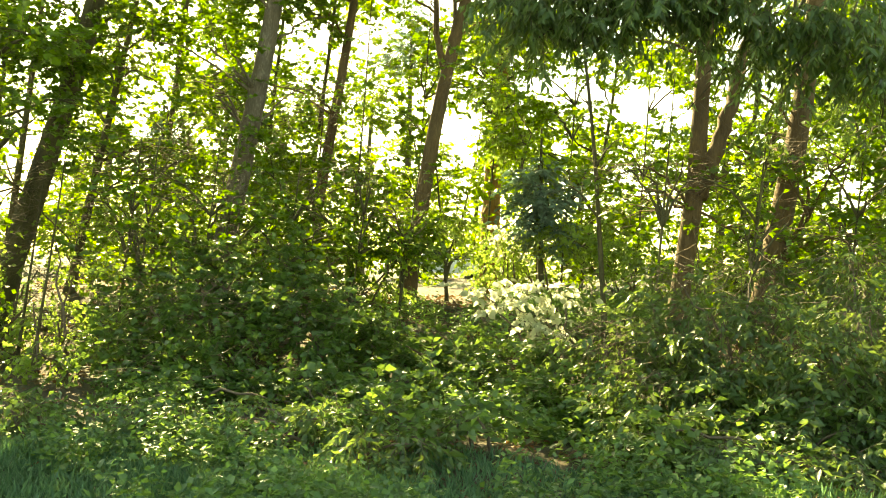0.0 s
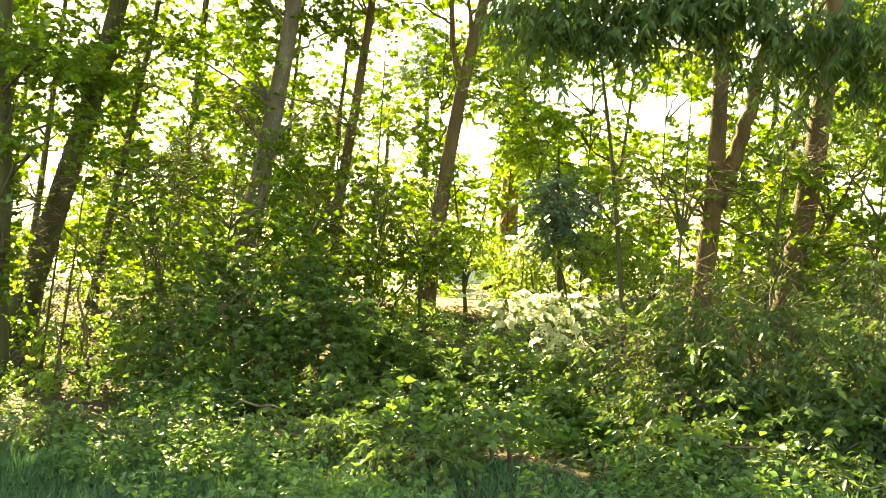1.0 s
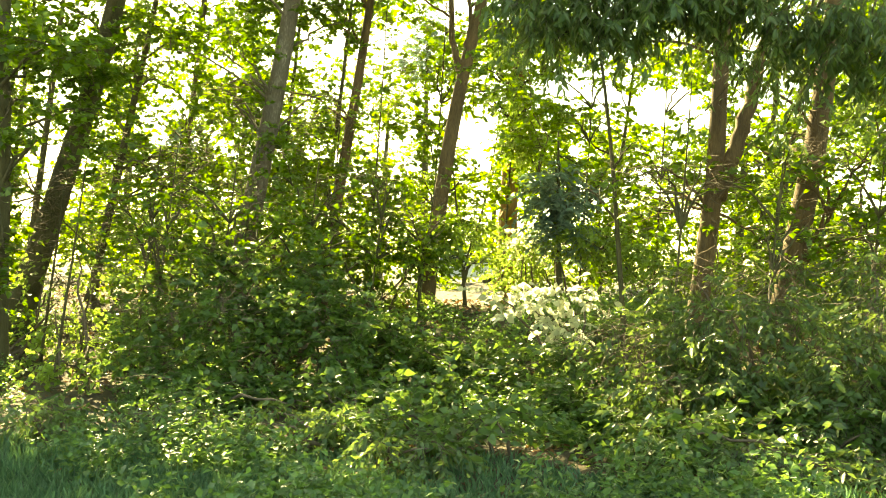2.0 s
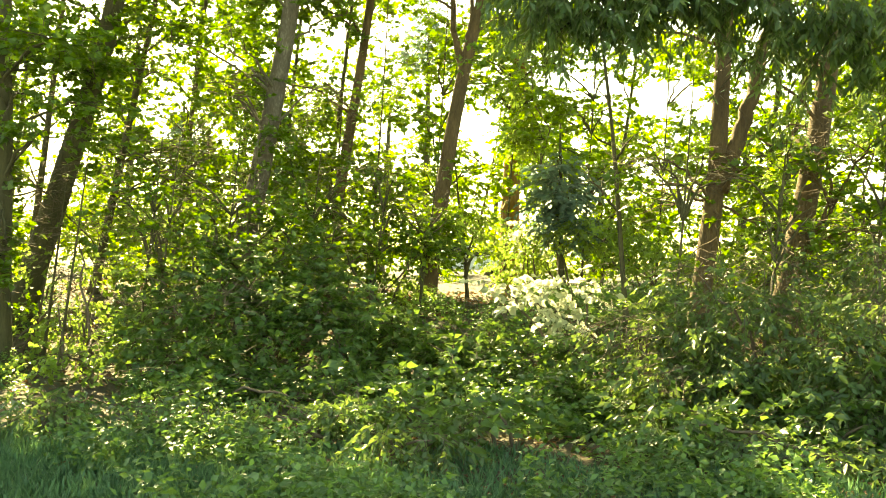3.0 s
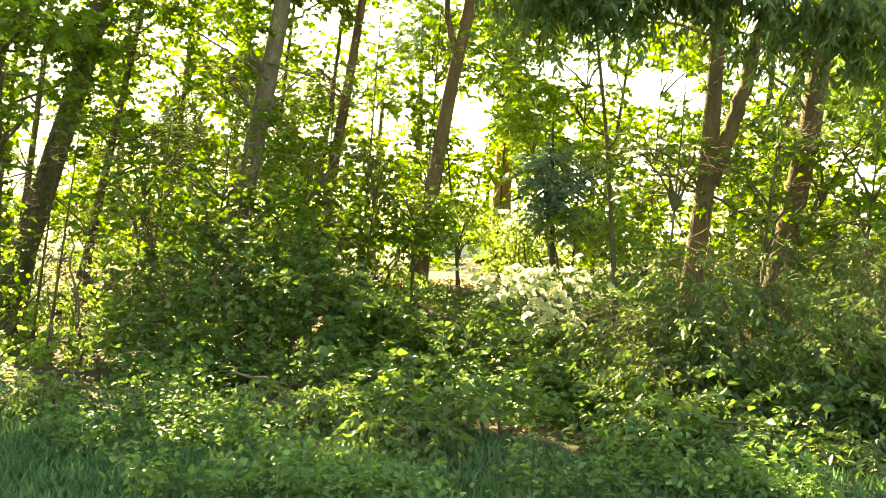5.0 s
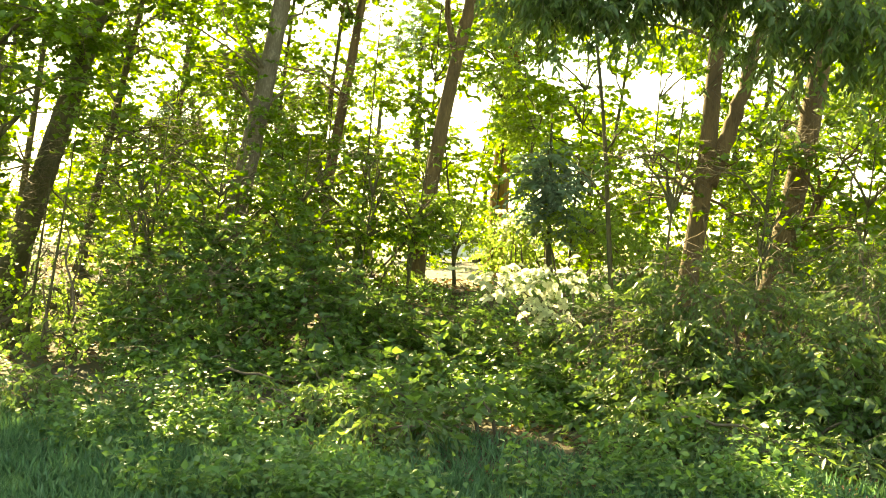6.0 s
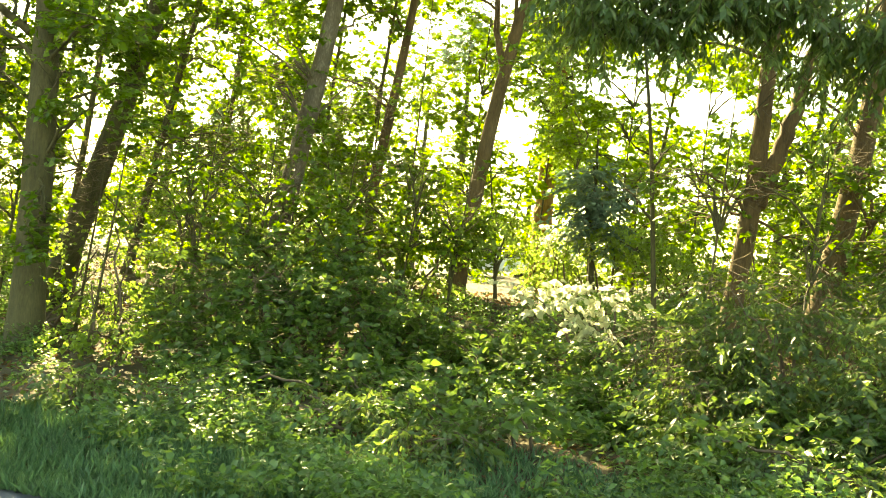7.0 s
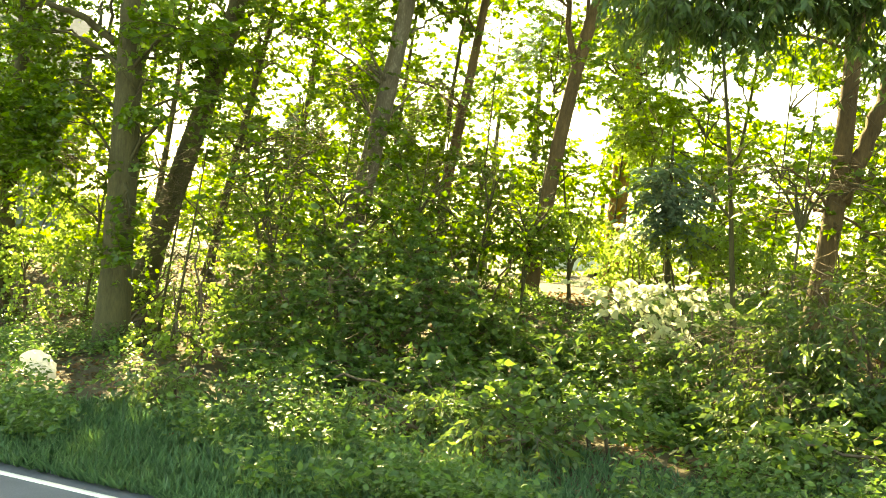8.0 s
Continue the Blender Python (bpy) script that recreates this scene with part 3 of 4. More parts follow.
tree([(3.08, 11.00, 1.71), (3.20, 10.98, 2.72), (3.23, 10.96, 4.02), (3.28, 10.93, 5.11)], 0.125, "two-stemmed tree with reddish brown bark", [
    ((2.95, 10.40, 1.64), 0.5, 0.25, 0.9), ((2.18, 10.98, 2.69), 0.6, 0.3, 0.8),    ((2.44, 10.58, 2.94), 0.75, 0.25, 0.98), ((3.42, 10.38, 2.85), 0.4, 0.13, 0.98), ((2.88, 11.18, 2.51), 0.6, 0.3, 0.72), ((2.52, 11.49, 2.37), 0.7, 0.35, 0.72),
    ((3.71, 10.99, 2.09), 0.6, 0.35, 0.72)], 81, mat=WARM_BARK, forks=[(((3.22, 10.98, 2.58), (3.46, 10.97, 3.24), (3.68, 10.96, 4.04), (3.86, 10.93, 5.13)), 0.12)], top=4, fill=8)
tree([(4.25, 11.20, 1.68), (4.45, 11.18, 2.79), (4.60, 11.16, 3.75), (4.71, 11.14, 4.92)], 0.155, "leaning brown tree half hidden by leaves", [
    ((4.31, 10.58, 3.00), 0.4, 0.22, 0.93), ((4.62, 10.78, 2.61), 0.4, 0.22, 0.85), ((4.26, 10.86, 3.75), 0.3, 0.2, 0.7),    ((4.84, 10.37, 3.20), 0.9, 0.35, 0.98), ((5.06, 10.49, 2.12), 0.8, 0.45, 0.98), ((4.32, 10.77, 3.10), 0.4, 0.2, 0.98), ((5.56, 12.34, 4.64), 0.8, 0.6, 0.72),
    ((4.63, 12.16, 3.60), 0.5, 0.5, 0.50), ((5.07, 11.79, 2.09), 0.5, 0.4, 0.72)], 91, mat=WARM_BARK, forks=[(((4.38, 11.10, 1.75), (4.47, 10.99, 2.12), (4.71, 10.98, 2.49)), 0.04)], top=4, fill=8)
tree([(2.07, 11.49, 2.20), (1.95, 11.47, 3.48), (1.81, 11.45, 4.38)], 0.035, "thin dark sapling against the bright sky", [
    ((1.80, 11.56, 3.87), 0.5, 0.3, 0.40), ((2.16, 11.37, 3.25), 0.5, 0.3, 0.50), ((1.72, 11.78, 2.75), 0.5, 0.35, 0.50)], 101, height=6.2, top=0, fill=0)
tree([(0.10, 15.51, 1.00), (0.03, 15.50, 1.81), (-0.11, 15.48, 2.82)], 0.03, "slim sapling with bright leaves in the clearing", [
    ((0.14, 15.49, 2.52), 0.45, 0.35, 0.50), ((0.41, 15.59, 2.28), 0.14, 0.16, 0.98), ((0.48, 15.80, 1.93), 0.5, 0.3, 0.50)], 111, height=4, top=0, fill=0, leaf="vine")
# a tree outside the view whose drooping branches hang in from above
tree([(5.73, 9.01, 1.03), (5.49, 8.98, 2.80), (5.23, 8.93, 5.15)], 0.2, "tree with long drooping leaves overhanging the verge", [
    ((0.62, 9.15, 4.40), 0.4, 0.24, 0.9), ((0.95, 8.95, 4.12), 0.3, 0.22, 0.85), ((1.30, 8.95, 4.26), 0.4, 0.24, 0.95), ((1.68, 8.75, 4.05), 0.22, 0.24, 0.85), ((1.86, 8.75, 4.33), 0.5, 0.24, 0.95),
    ((2.20, 8.75, 4.40), 0.5, 0.2, 0.95), ((2.47, 8.76, 3.95), 0.2, 0.34, 0.85), ((2.78, 8.65, 4.3), 0.35, 0.2, 0.9), ((3.05, 8.76, 3.86), 0.24, 0.26, 0.9), ((3.37, 8.65, 4.23), 0.4, 0.25, 0.95),
    ((3.60, 8.76, 3.72), 0.25, 0.3, 0.85), ((3.91, 8.45, 4.12), 0.5, 0.34, 0.95), ((4.19, 8.56, 3.70), 0.35, 0.4, 0.9), ((4.40, 8.60, 3.1), 0.3, 0.3, 0.7),
    ((0.94, 8.95, 4.53), 0.5, 0.2, 0.97), ((1.72, 8.74, 4.72), 0.6, 0.25, 0.97), ((2.76, 8.55, 4.62), 0.6, 0.22, 0.95), ((2.62, 9.2, 3.45), 0.3, 0.16, 0.7), ((3.45, 9.3, 3.25), 0.35, 0.16, 0.8)], 121,
    leaf="droop", height=9, top=5, fill=0, hang=True)

# saplings under the trees, their leaves in flat layers
for k, (x, y, low, high, span, n, label) in enumerate([
        (-6.9, 11.9, 1.9, 3.6, 0.9, 8, "maple sapling spreading flat layers of leaves"), (-5.6, 11.7, 1.8, 3.0, 0.8, 10, "dark maple sapling beside a leaning trunk"),
        (-5.0, 10.9, 1.7, 2.7, 0.7, 7, "dark maple sapling with leaves in flat layers"), (-3.9, 11.1, 1.8, 2.5, 0.7, 5, "shaded maple sapling above a dark shrub"), (-2.9, 11.2, 1.75, 2.4, 0.6, 4, "leafy sapling rising from a dark shrub"),
        (-4.4, 11.9, 1.9, 3.2, 0.9, 12, "maple sapling with layered leaves in broken shade"), (-3.3, 11.8, 1.8, 2.9, 0.8, 9, "shaded maple sapling hiding a trunk's foot"),
        (-2.2, 12.0, 1.8, 3.0, 0.8, 9, "maple sapling with flat sprays of small leaves"), (-1.3, 12.6, 1.7, 3.0, 0.7, 10, "thin maple sapling lit through its leaves"),
        (-0.6, 12.9, 1.7, 2.5, 0.5, 6, "small maple sapling before a forked trunk"), (2.5, 10.1, 2.5, 3.0, 0.5, 5, "dark layered sapling beside a two-stemmed tree"),
        (3.5, 9.9, 1.9, 3.0, 0.6, 7, "maple sapling in front of reddish stems"), (4.7, 10.0, 2.0, 3.5, 0.6, 6, "dense dark sapling in the shade"), (5.7, 10.3, 1.4, 4.0, 0.6, 7, "tall shaded sapling at the wood's thick end")]):
    rng = np.random.default_rng(1100 + k)
    cl = [((x + rng.uniform(-span, span), y + rng.uniform(-0.5, 0.5), low + (high - low) * (i + 0.5) / n), rng.uniform(0.35, 0.7), rng.uniform(0.07, 0.16), rng.uniform(0.7, 0.93)) for i in range(n)]
    tree([(x, y, 1.2), (x + 0.1, y, low + 0.3)], 0.02, label, cl, 1120 + 7 * k, height=high - 0.1, top=0, fill=0, group="saplings under the trees")

# ---- far trees and the clearing ----
tree([(1.19, 21.98, 2.66), (1.20, 21.96, 4.10), (1.32, 21.92, 5.83)], 0.25, "thick sunlit tree with ridged orange-brown bark", [
    ((1.19, 20.54, 4.96), 0.8, 0.7, 0.85), ((1.44, 20.72, 6.16), 1.0, 0.6, 0.8), ((1.13, 20.89, 7.57), 1.1, 0.7, 0.8), ((1.01, 20.20, 2.04), 0.8, 0.4, 0.8), ((1.93, 20.00, 1.67), 0.8, 0.4, 0.8)], 131, mat=RED_BARK, height=12, leaf="mid", fill=4)
tree([(-1.45, 32.94, 5.23), (-1.47, 32.85, 9.56)], 0.18, "tall blue-grey conifer far behind the wood", [
    ((-1.48, 32.82, 11.18), 0.5, 0.7, 0.8), ((-1.34, 32.84, 10.22), 0.8, 0.7, 0.85), ((-1.53, 32.86, 9.34), 1.0, 0.6, 0.85)], 145, height=10.5, leaf="conifer", top=0, fill=0)
tree([(-9.82, 29.99, 2.25), (-9.85, 29.95, 4.61)], 0.16, "pointed blue-grey conifer behind the wood", [
    ((-9.91, 29.91, 6.47), 0.35, 0.5, 0.85), ((-9.81, 29.93, 5.79), 0.7, 0.45, 0.9), ((-9.72, 29.94, 5.10), 0.95, 0.45, 0.9), ((-9.79, 29.96, 4.21), 1.1, 0.5, 0.9)], 148, height=6.0, leaf="conifer", top=0, fill=0)
tree([(1.78, 15.6, 1.54), (1.74, 15.6, 3.0)], 0.06, "blue-green conifer standing in the clearing", [
    ((1.66, 15.4, 3.45), 0.3, 0.26, 0.9), ((1.60, 15.3, 3.1), 0.45, 0.3, 0.93), ((1.85, 15.3, 2.85), 0.5, 0.3, 0.93), ((1.66, 15.3, 2.5), 0.55, 0.3, 0.93), ((1.85, 15.3, 2.2), 0.55, 0.28, 0.9)], 141, height=3.7, leaf="conifer", top=0, fill=0)

for k, (x, y, h, label) in enumerate([(-21, 34, 9, "far leafy tree in full sun"), (-15, 38, 11, "tall far tree in full sun"), (-9.5, 36, 8, "far rounded tree in sun"),
                                      (-4, 42, 9, "far leafy tree at the clearing's end"), (5.5, 36, 6, "low far tree in sun"), (10.5, 33, 8, "far leafy tree in full sun"),
                                      (15, 30, 11, "tall far tree in full sun"), (20, 28, 10, "tall far leafy tree"), (1.5, 46, 6, "low far tree in haze of leaves")]):
    rng = np.random.default_rng(500 + k)
    cl = [((x + rng.uniform(-2.6, 2.6), y + rng.uniform(-2, 2), rng.uniform(1.5, h + 3)), rng.uniform(1.3, 2.3), rng.uniform(0.7, 1.2), rng.uniform(0.5, 0.75)) for _ in range(11)]
    tree([(x, y, 1.5), (x + 0.2, y, h * 0.7)], 0.2, label, cl, 520 + 7 * k, height=h, leaf="far", top=0, fill=0, group="trees beyond the clearing")

for k, (x, y, h, label) in enumerate([(-14.5, 20, 13, "leafy tree deeper in the wood, lit from behind"), (-10.2, 19, 12, "slim leafy tree deeper in the wood"), (-7.2, 21.5, 13, "leafy tree with layered backlit branches"),
                                      (-4.4, 20, 12, "young leafy tree lit from behind"), (0.2, 29, 6, "leafy tree by the clearing"), (3.4, 21, 8, "young tree by the clearing, leaves glowing"),
                                      (6.3, 18.5, 12, "leafy tree lit from behind"), (8.6, 16.8, 12, "leafy tree deep in the wood"), (11.0, 15.5, 12, "dense leafy tree at the wood's thick end"),
                                      (-12.4, 17.6, 11, "young tree with layered leaves"), (-8.7, 17.2, 11, "young tree behind the front row"), (-6.0, 17.8, 11, "slim leafy tree behind the front row"),
                                      (-3.0, 18.2, 11, "young leafy tree behind a forked one"), (5.4, 15.2, 8, "young leafy tree in broken sun")]):
    rng = np.random.default_rng(600 + k)
    cl = [((x + rng.uniform(-1.9, 1.9), y + rng.uniform(-1.5, 1.5), 1.0 + min(h - 1.2, 8.0) * rng.uniform(0, 1) ** 0.9), rng.uniform(0.6, 1.2), rng.uniform(0.25, 0.5), rng.uniform(0.45, 0.75)) for _ in range(21)]
    tree([(x, y, 1.5), (x + 0.5, y, h * 0.6)], rng.uniform(0.045, 0.075), label, cl, 640 + 7 * k, height=h, leaf="mid", top=0 if x in (0.2, 3.4) or h < 10 else 6, fill=0, group="trees deeper in the wood")

for k, (x, y, low, high, label) in enumerate([(-2.6, 17.0, 3.6, 7.0, "airy maple with layered leaves against the sky"), (-1.7, 16.0, 3.0, 6.8, "thin maple with leaves in layers before the sky"), (-0.6, 16.4, 2.4, 6.6, "airy young tree with small bright leaves"), (0.9, 18.4, 4.4, 6.8, "thin leafy tree against the open sky"),
                                              (2.3, 16.6, 2.4, 5.6, "young tree with glowing leaves by the clearing"), (3.9, 17.4, 2.2, 5.8, "leafy young tree lit from behind")]):
    rng = np.random.default_rng(660 + k)
    cl = [((x + rng.uniform(-1.2, 1.2), y + rng.uniform(-1.0, 1.0), rng.uniform(low, high)), rng.uniform(0.4, 0.8), rng.uniform(0.14, 0.3), rng.uniform(0.5, 0.8)) for _ in range(26 if x < 2 else 15)]
    tree([(x, y, 1.6), (x + 0.12, y, 4.0)], 0.022, label, cl, 680 + 7 * k, height=6.4, leaf="mid", top=0, fill=0, group="trees deeper in the wood")

for k, (x, y, w, h, label) in enumerate([(-18, 27, 2.4, 2.6, "wide sunlit hedge bush behind the wood"), (-13.5, 25, 2.3, 2.4, "sunlit bush behind the wood"), (-10, 24, 2.0, 2.2, "leafy bush behind the trees"),
                                         (-7, 24.5, 1.9, 2.3, "round leafy bush behind the trees"), (-4, 24, 1.8, 2.0, "leafy bush beside the clearing"), (5.0, 24, 1.8, 2.2, "bright bush across the clearing"),
                                         (8.2, 21, 1.8, 2.6, "dense leafy bush deep in the wood"), (11.5, 20, 2.2, 3.0, "tall leafy bush deep in the wood")]):
    rng = np.random.default_rng(900 + k)
    cl = [((x + rng.uniform(-w, w) * 0.8, y + rng.uniform(-0.8, 0.8), 0.9 + rng.uniform(0.3, h)), rng.uniform(0.6, 1.0), rng.uniform(0.35, 0.55), rng.uniform(0.7, 0.9)) for _ in range(10)]
    shrub((x, y), label, cl, 920 + 5 * k, leaf="mid", stems=5, group="bushes behind the wood", name="bush", category="bush")

# ---- shrubs ----
shrub((-3.2, 10.4), "large dark green shrub in deep shade", [
    ((-4.05, 10.80, 1.42), 0.6, 0.38, 0.93), ((-3.45, 10.90, 1.68), 0.5, 0.26, 0.9), ((-2.95, 10.70, 1.50), 0.6, 0.32, 0.95), ((-2.25, 10.90, 1.60), 0.6, 0.28, 0.93), ((-1.75, 10.90, 1.30), 0.5, 0.28, 0.93),
    ((-3.31, 10.21, 1.00), 0.7, 0.34, 0.95), ((-2.49, 10.01, 1.03), 0.65, 0.34, 0.96), ((-3.93, 10.22, 0.62), 0.5, 0.36, 0.9), ((-3.10, 9.82, 0.50), 0.5, 0.3, 0.85), ((-2.35, 9.75, 0.66), 0.5, 0.24, 0.88)], 201, stems=6)
shrub((-1.6, 10.2), "dark spreading shrub with shaded hollow beneath", [
    ((-1.72, 10.31, 1.02), 0.6, 0.3, 0.95), ((-1.15, 10.51, 0.82), 0.5, 0.26, 0.92), ((-0.75, 10.71, 0.72), 0.4, 0.22, 0.88), ((-1.45, 9.92, 0.72), 0.45, 0.22, 0.9), ((-0.95, 10.32, 0.42), 0.45, 0.26, 0.85)], 211, stems=5)
shrub((-3.0, 8.8), "leafy shrub at the edge of the grass", [
    ((-1.29, 8.53, 0.14), 0.35, 0.2, 0.8), ((-2.67, 8.63, 0.22), 0.45, 0.26, 0.85), ((-2.95, 9.23, 0.35), 0.4, 0.28, 0.8), ((-2.35, 9.13, 0.36), 0.4, 0.25, 0.8)], 216, stems=4)
shrub((0.2, 10.0), "low green shrub on the bank slope", [
    ((-0.47, 10.62, 0.61), 0.6, 0.34, 0.93), ((0.22, 10.62, 0.57), 0.55, 0.3, 0.9), ((-0.83, 9.43, 0.15), 0.55, 0.34, 0.93), ((-0.22, 9.43, 0.24), 0.5, 0.3, 0.9), ((0.41, 9.63, 0.23), 0.55, 0.32, 0.9), ((0.81, 10.02, 0.45), 0.5, 0.3, 0.9)], 221, stems=5)
shrub((-0.6, 8.4), "bushy green shrub at the foot of the bank", [
    ((-0.86, 8.63, -0.12), 0.5, 0.25, 0.85), ((-0.29, 8.53, -0.08), 0.5, 0.25, 0.85), ((0.26, 8.33, -0.08), 0.45, 0.24, 0.8), ((-1.41, 9.23, 0.04), 0.4, 0.25, 0.75)], 226, stems=5)
shrub((1.4, 8.6), "low shaded shrub by the verge", [
    ((1.05, 8.63, 0.12), 0.55, 0.34, 0.95), ((1.53, 8.83, 0.33), 0.55, 0.34, 0.95), ((1.40, 9.62, 0.64), 0.5, 0.32, 0.92), ((1.47, 7.83, -0.04), 0.45, 0.26, 0.88), ((0.86, 7.83, -0.11), 0.4, 0.2, 0.75)], 231, stems=5)
shrub((3.2, 8.6), "broad shrub with long drooping leaves", [
    ((1.83, 9.01, 0.96), 0.55, 0.34, 0.95), ((2.21, 8.62, 0.89), 0.5, 0.34, 0.95), ((2.82, 8.61, 1.14), 0.55, 0.36, 0.97), ((3.44, 8.61, 1.16), 0.55, 0.36, 0.97),
    ((2.57, 9.40, 1.51), 0.5, 0.28, 0.93), ((3.37, 9.40, 1.60), 0.55, 0.26, 0.93), ((2.55, 8.22, 0.61), 0.5, 0.32, 0.95), ((3.19, 8.22, 0.69), 0.5, 0.32, 0.95), ((1.98, 8.32, 0.53), 0.45, 0.3, 0.92)], 241, leaf="long", stems=6)
shrub((4.0, 7.8), "dense drooping shrub beside the road verge", [
    ((3.64, 7.92, 0.80), 0.5, 0.36, 0.97), ((3.82, 7.63, 0.34), 0.5, 0.36, 0.97), ((3.23, 7.53, 0.29), 0.5, 0.32, 0.95), ((4.18, 8.41, 1.25), 0.5, 0.32, 0.97), ((2.71, 7.43, 0.14), 0.45, 0.28, 0.92),
    ((4.41, 7.82, 0.78), 0.5, 0.5, 0.95), ((3.30, 7.03, -0.03), 0.45, 0.2, 0.9), ((4.38, 9.20, 1.69), 0.6, 0.35, 0.97)], 251, leaf="long", stems=6)
shrub((3.0, 6.6), "dark straggling shrub at the grass edge", [
    ((1.73, 7.23, 0.25), 0.4, 0.26, 0.9), ((2.31, 6.83, 0.08), 0.45, 0.24, 0.92), ((2.72, 6.63, 0.09), 0.4, 0.24, 0.92), ((3.29, 6.63, 0.07), 0.45, 0.26, 0.93), ((1.33, 7.03, -0.05), 0.4, 0.2, 0.8), ((1.86, 6.63, -0.07), 0.35, 0.16, 0.8)], 256, leaf="long", stems=6)
shrub((2.7, 7.4), "low leafy shrub with light-tipped leaves", [
    ((1.88, 7.63, 0.27), 0.45, 0.28, 0.9), ((2.19, 7.33, 0.19), 0.45, 0.24, 0.9), ((1.69, 7.03, 0.01), 0.4, 0.2, 0.8), ((2.14, 6.83, -0.02), 0.4, 0.18, 0.8), ((2.67, 6.83, -0.00), 0.4, 0.2, 0.8)], 261, stems=5)
shrub((-2.6, 12.6), "broken-sun bush round the tree feet", [
    ((-5.24, 12.79, 2.01), 0.7, 0.3, 0.5), ((-4.17, 12.59, 2.04), 0.7, 0.3, 0.5), ((-3.16, 12.49, 2.15), 0.7, 0.35, 0.5), ((-2.49, 12.79, 2.44), 0.6, 0.3, 0.5), ((-1.89, 12.79, 2.04), 0.7, 0.3, 0.5), ((-1.12, 12.80, 1.81), 0.6, 0.3, 0.5),
    ((-3.86, 12.89, 2.48), 0.6, 0.25, 0.5)], 266, leaf="vine", stems=6)
shrub((-6.2, 12.0), "climbing vines with small sunlit leaves", [
    ((-6.04, 12.41, 1.39), 0.45, 0.4, 0.75), ((-5.39, 12.41, 1.41), 0.5, 0.35, 0.7), ((-5.74, 12.02, 0.69), 0.45, 0.35, 0.75), ((-5.19, 12.02, 0.71), 0.45, 0.3, 0.65), ((-5.45, 11.63, 0.12), 0.5, 0.3, 0.65),
    ((-5.48, 11.74, 1.40), 0.45, 0.3, 0.6)], 271, leaf="vine", stems=6)
shrub((-8.2, 12.2), "sunlit leafy bush at the wood edge", [
    ((-8.48, 12.42, 2.08), 0.6, 0.4, 0.92), ((-7.83, 12.31, 2.02), 0.5, 0.3, 0.85), ((-9.43, 12.39, 2.10), 0.6, 0.5, 0.9), ((-7.98, 11.79, 1.22), 0.6, 0.35, 0.75), ((-7.08, 11.51, 1.28), 0.5, 0.3, 0.8), ((-7.28, 11.09, 0.62), 0.5, 0.25, 0.6), ((-8.67, 11.49, 1.24), 0.6, 0.5, 0.8)], 281, leaf="vine", stems=5)
shrub((-4.8, 10.9), "vines with small sunlit leaves climbing a sapling", [
    ((-4.95, 11.0, 1.75), 0.3, 0.25, 0.75), ((-4.65, 10.9, 1.3), 0.35, 0.25, 0.75), ((-5.1, 10.8, 0.95), 0.3, 0.25, 0.75), ((-4.6, 10.4, 0.75), 0.35, 0.22, 0.7), ((-4.3, 9.9, 0.5), 0.35, 0.2, 0.65), ((-4.75, 9.9, 0.4), 0.3, 0.2, 0.65)], 276, leaf="vine", stems=5)
shrub((-1.1, 13.2), "leafy bush on the crest of the bank", [
    ((-1.65, 13.0, 1.42), 0.45, 0.24, 0.85), ((-1.1, 13.1, 1.32), 0.42, 0.24, 0.85), ((-0.72, 13.5, 1.2), 0.25, 0.16, 0.7), ((-0.25, 12.7, 2.2), 0.36, 0.22, 0.9), ((-0.12, 12.7, 2.6), 0.32, 0.14, 0.85), ((-0.45, 12.7, 1.85), 0.3, 0.14, 0.85)], 286, leaf="vine", stems=4)
# the glare on this bush comes partly from its whitened leaf colour
shrub((1.4, 10.3), "glossy sunlit bush on the bank, glare put into its pale leaf colour", [
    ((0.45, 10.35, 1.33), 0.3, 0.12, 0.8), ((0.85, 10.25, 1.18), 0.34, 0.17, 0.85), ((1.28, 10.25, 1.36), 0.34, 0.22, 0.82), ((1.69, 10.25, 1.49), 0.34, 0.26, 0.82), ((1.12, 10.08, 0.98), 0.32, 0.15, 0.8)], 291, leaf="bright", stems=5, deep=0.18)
shrub((2.0, 17.0), "leafy bush screening a thick trunk", [
    ((1.23, 17.60, 1.88), 0.5, 0.3, 0.9), ((1.68, 17.40, 1.66), 0.5, 0.25, 0.85), ((1.10, 17.21, 1.42), 0.5, 0.2, 0.85), ((1.26, 17.55, 4.24), 0.45, 0.45, 0.9), ((1.16, 17.73, 5.26), 0.42, 0.4, 0.88), ((1.10, 17.81, 6.22), 0.5, 0.4, 0.85)], 296, leaf="vine", stems=4)
# same whitened leaves, painted pale to read as glare
shrub((1.3, 16.9), "small glossy bush below a thick trunk, leaves coloured pale for glare", [
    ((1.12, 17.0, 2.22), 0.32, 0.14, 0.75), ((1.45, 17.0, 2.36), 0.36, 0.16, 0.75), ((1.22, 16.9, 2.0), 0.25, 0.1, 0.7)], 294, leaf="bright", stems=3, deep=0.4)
shrub((3.6, 15), "leafy bush in broken sun", [
    ((2.12, 14.99, 2.17), 0.7, 0.4, 0.7), ((2.90, 14.49, 2.08), 0.7, 0.4, 0.7), ((3.25, 13.50, 1.72), 0.6, 0.35, 0.7), ((1.51, 16.99, 2.21), 0.6, 0.35, 0.7)], 301, leaf="vine", stems=5)
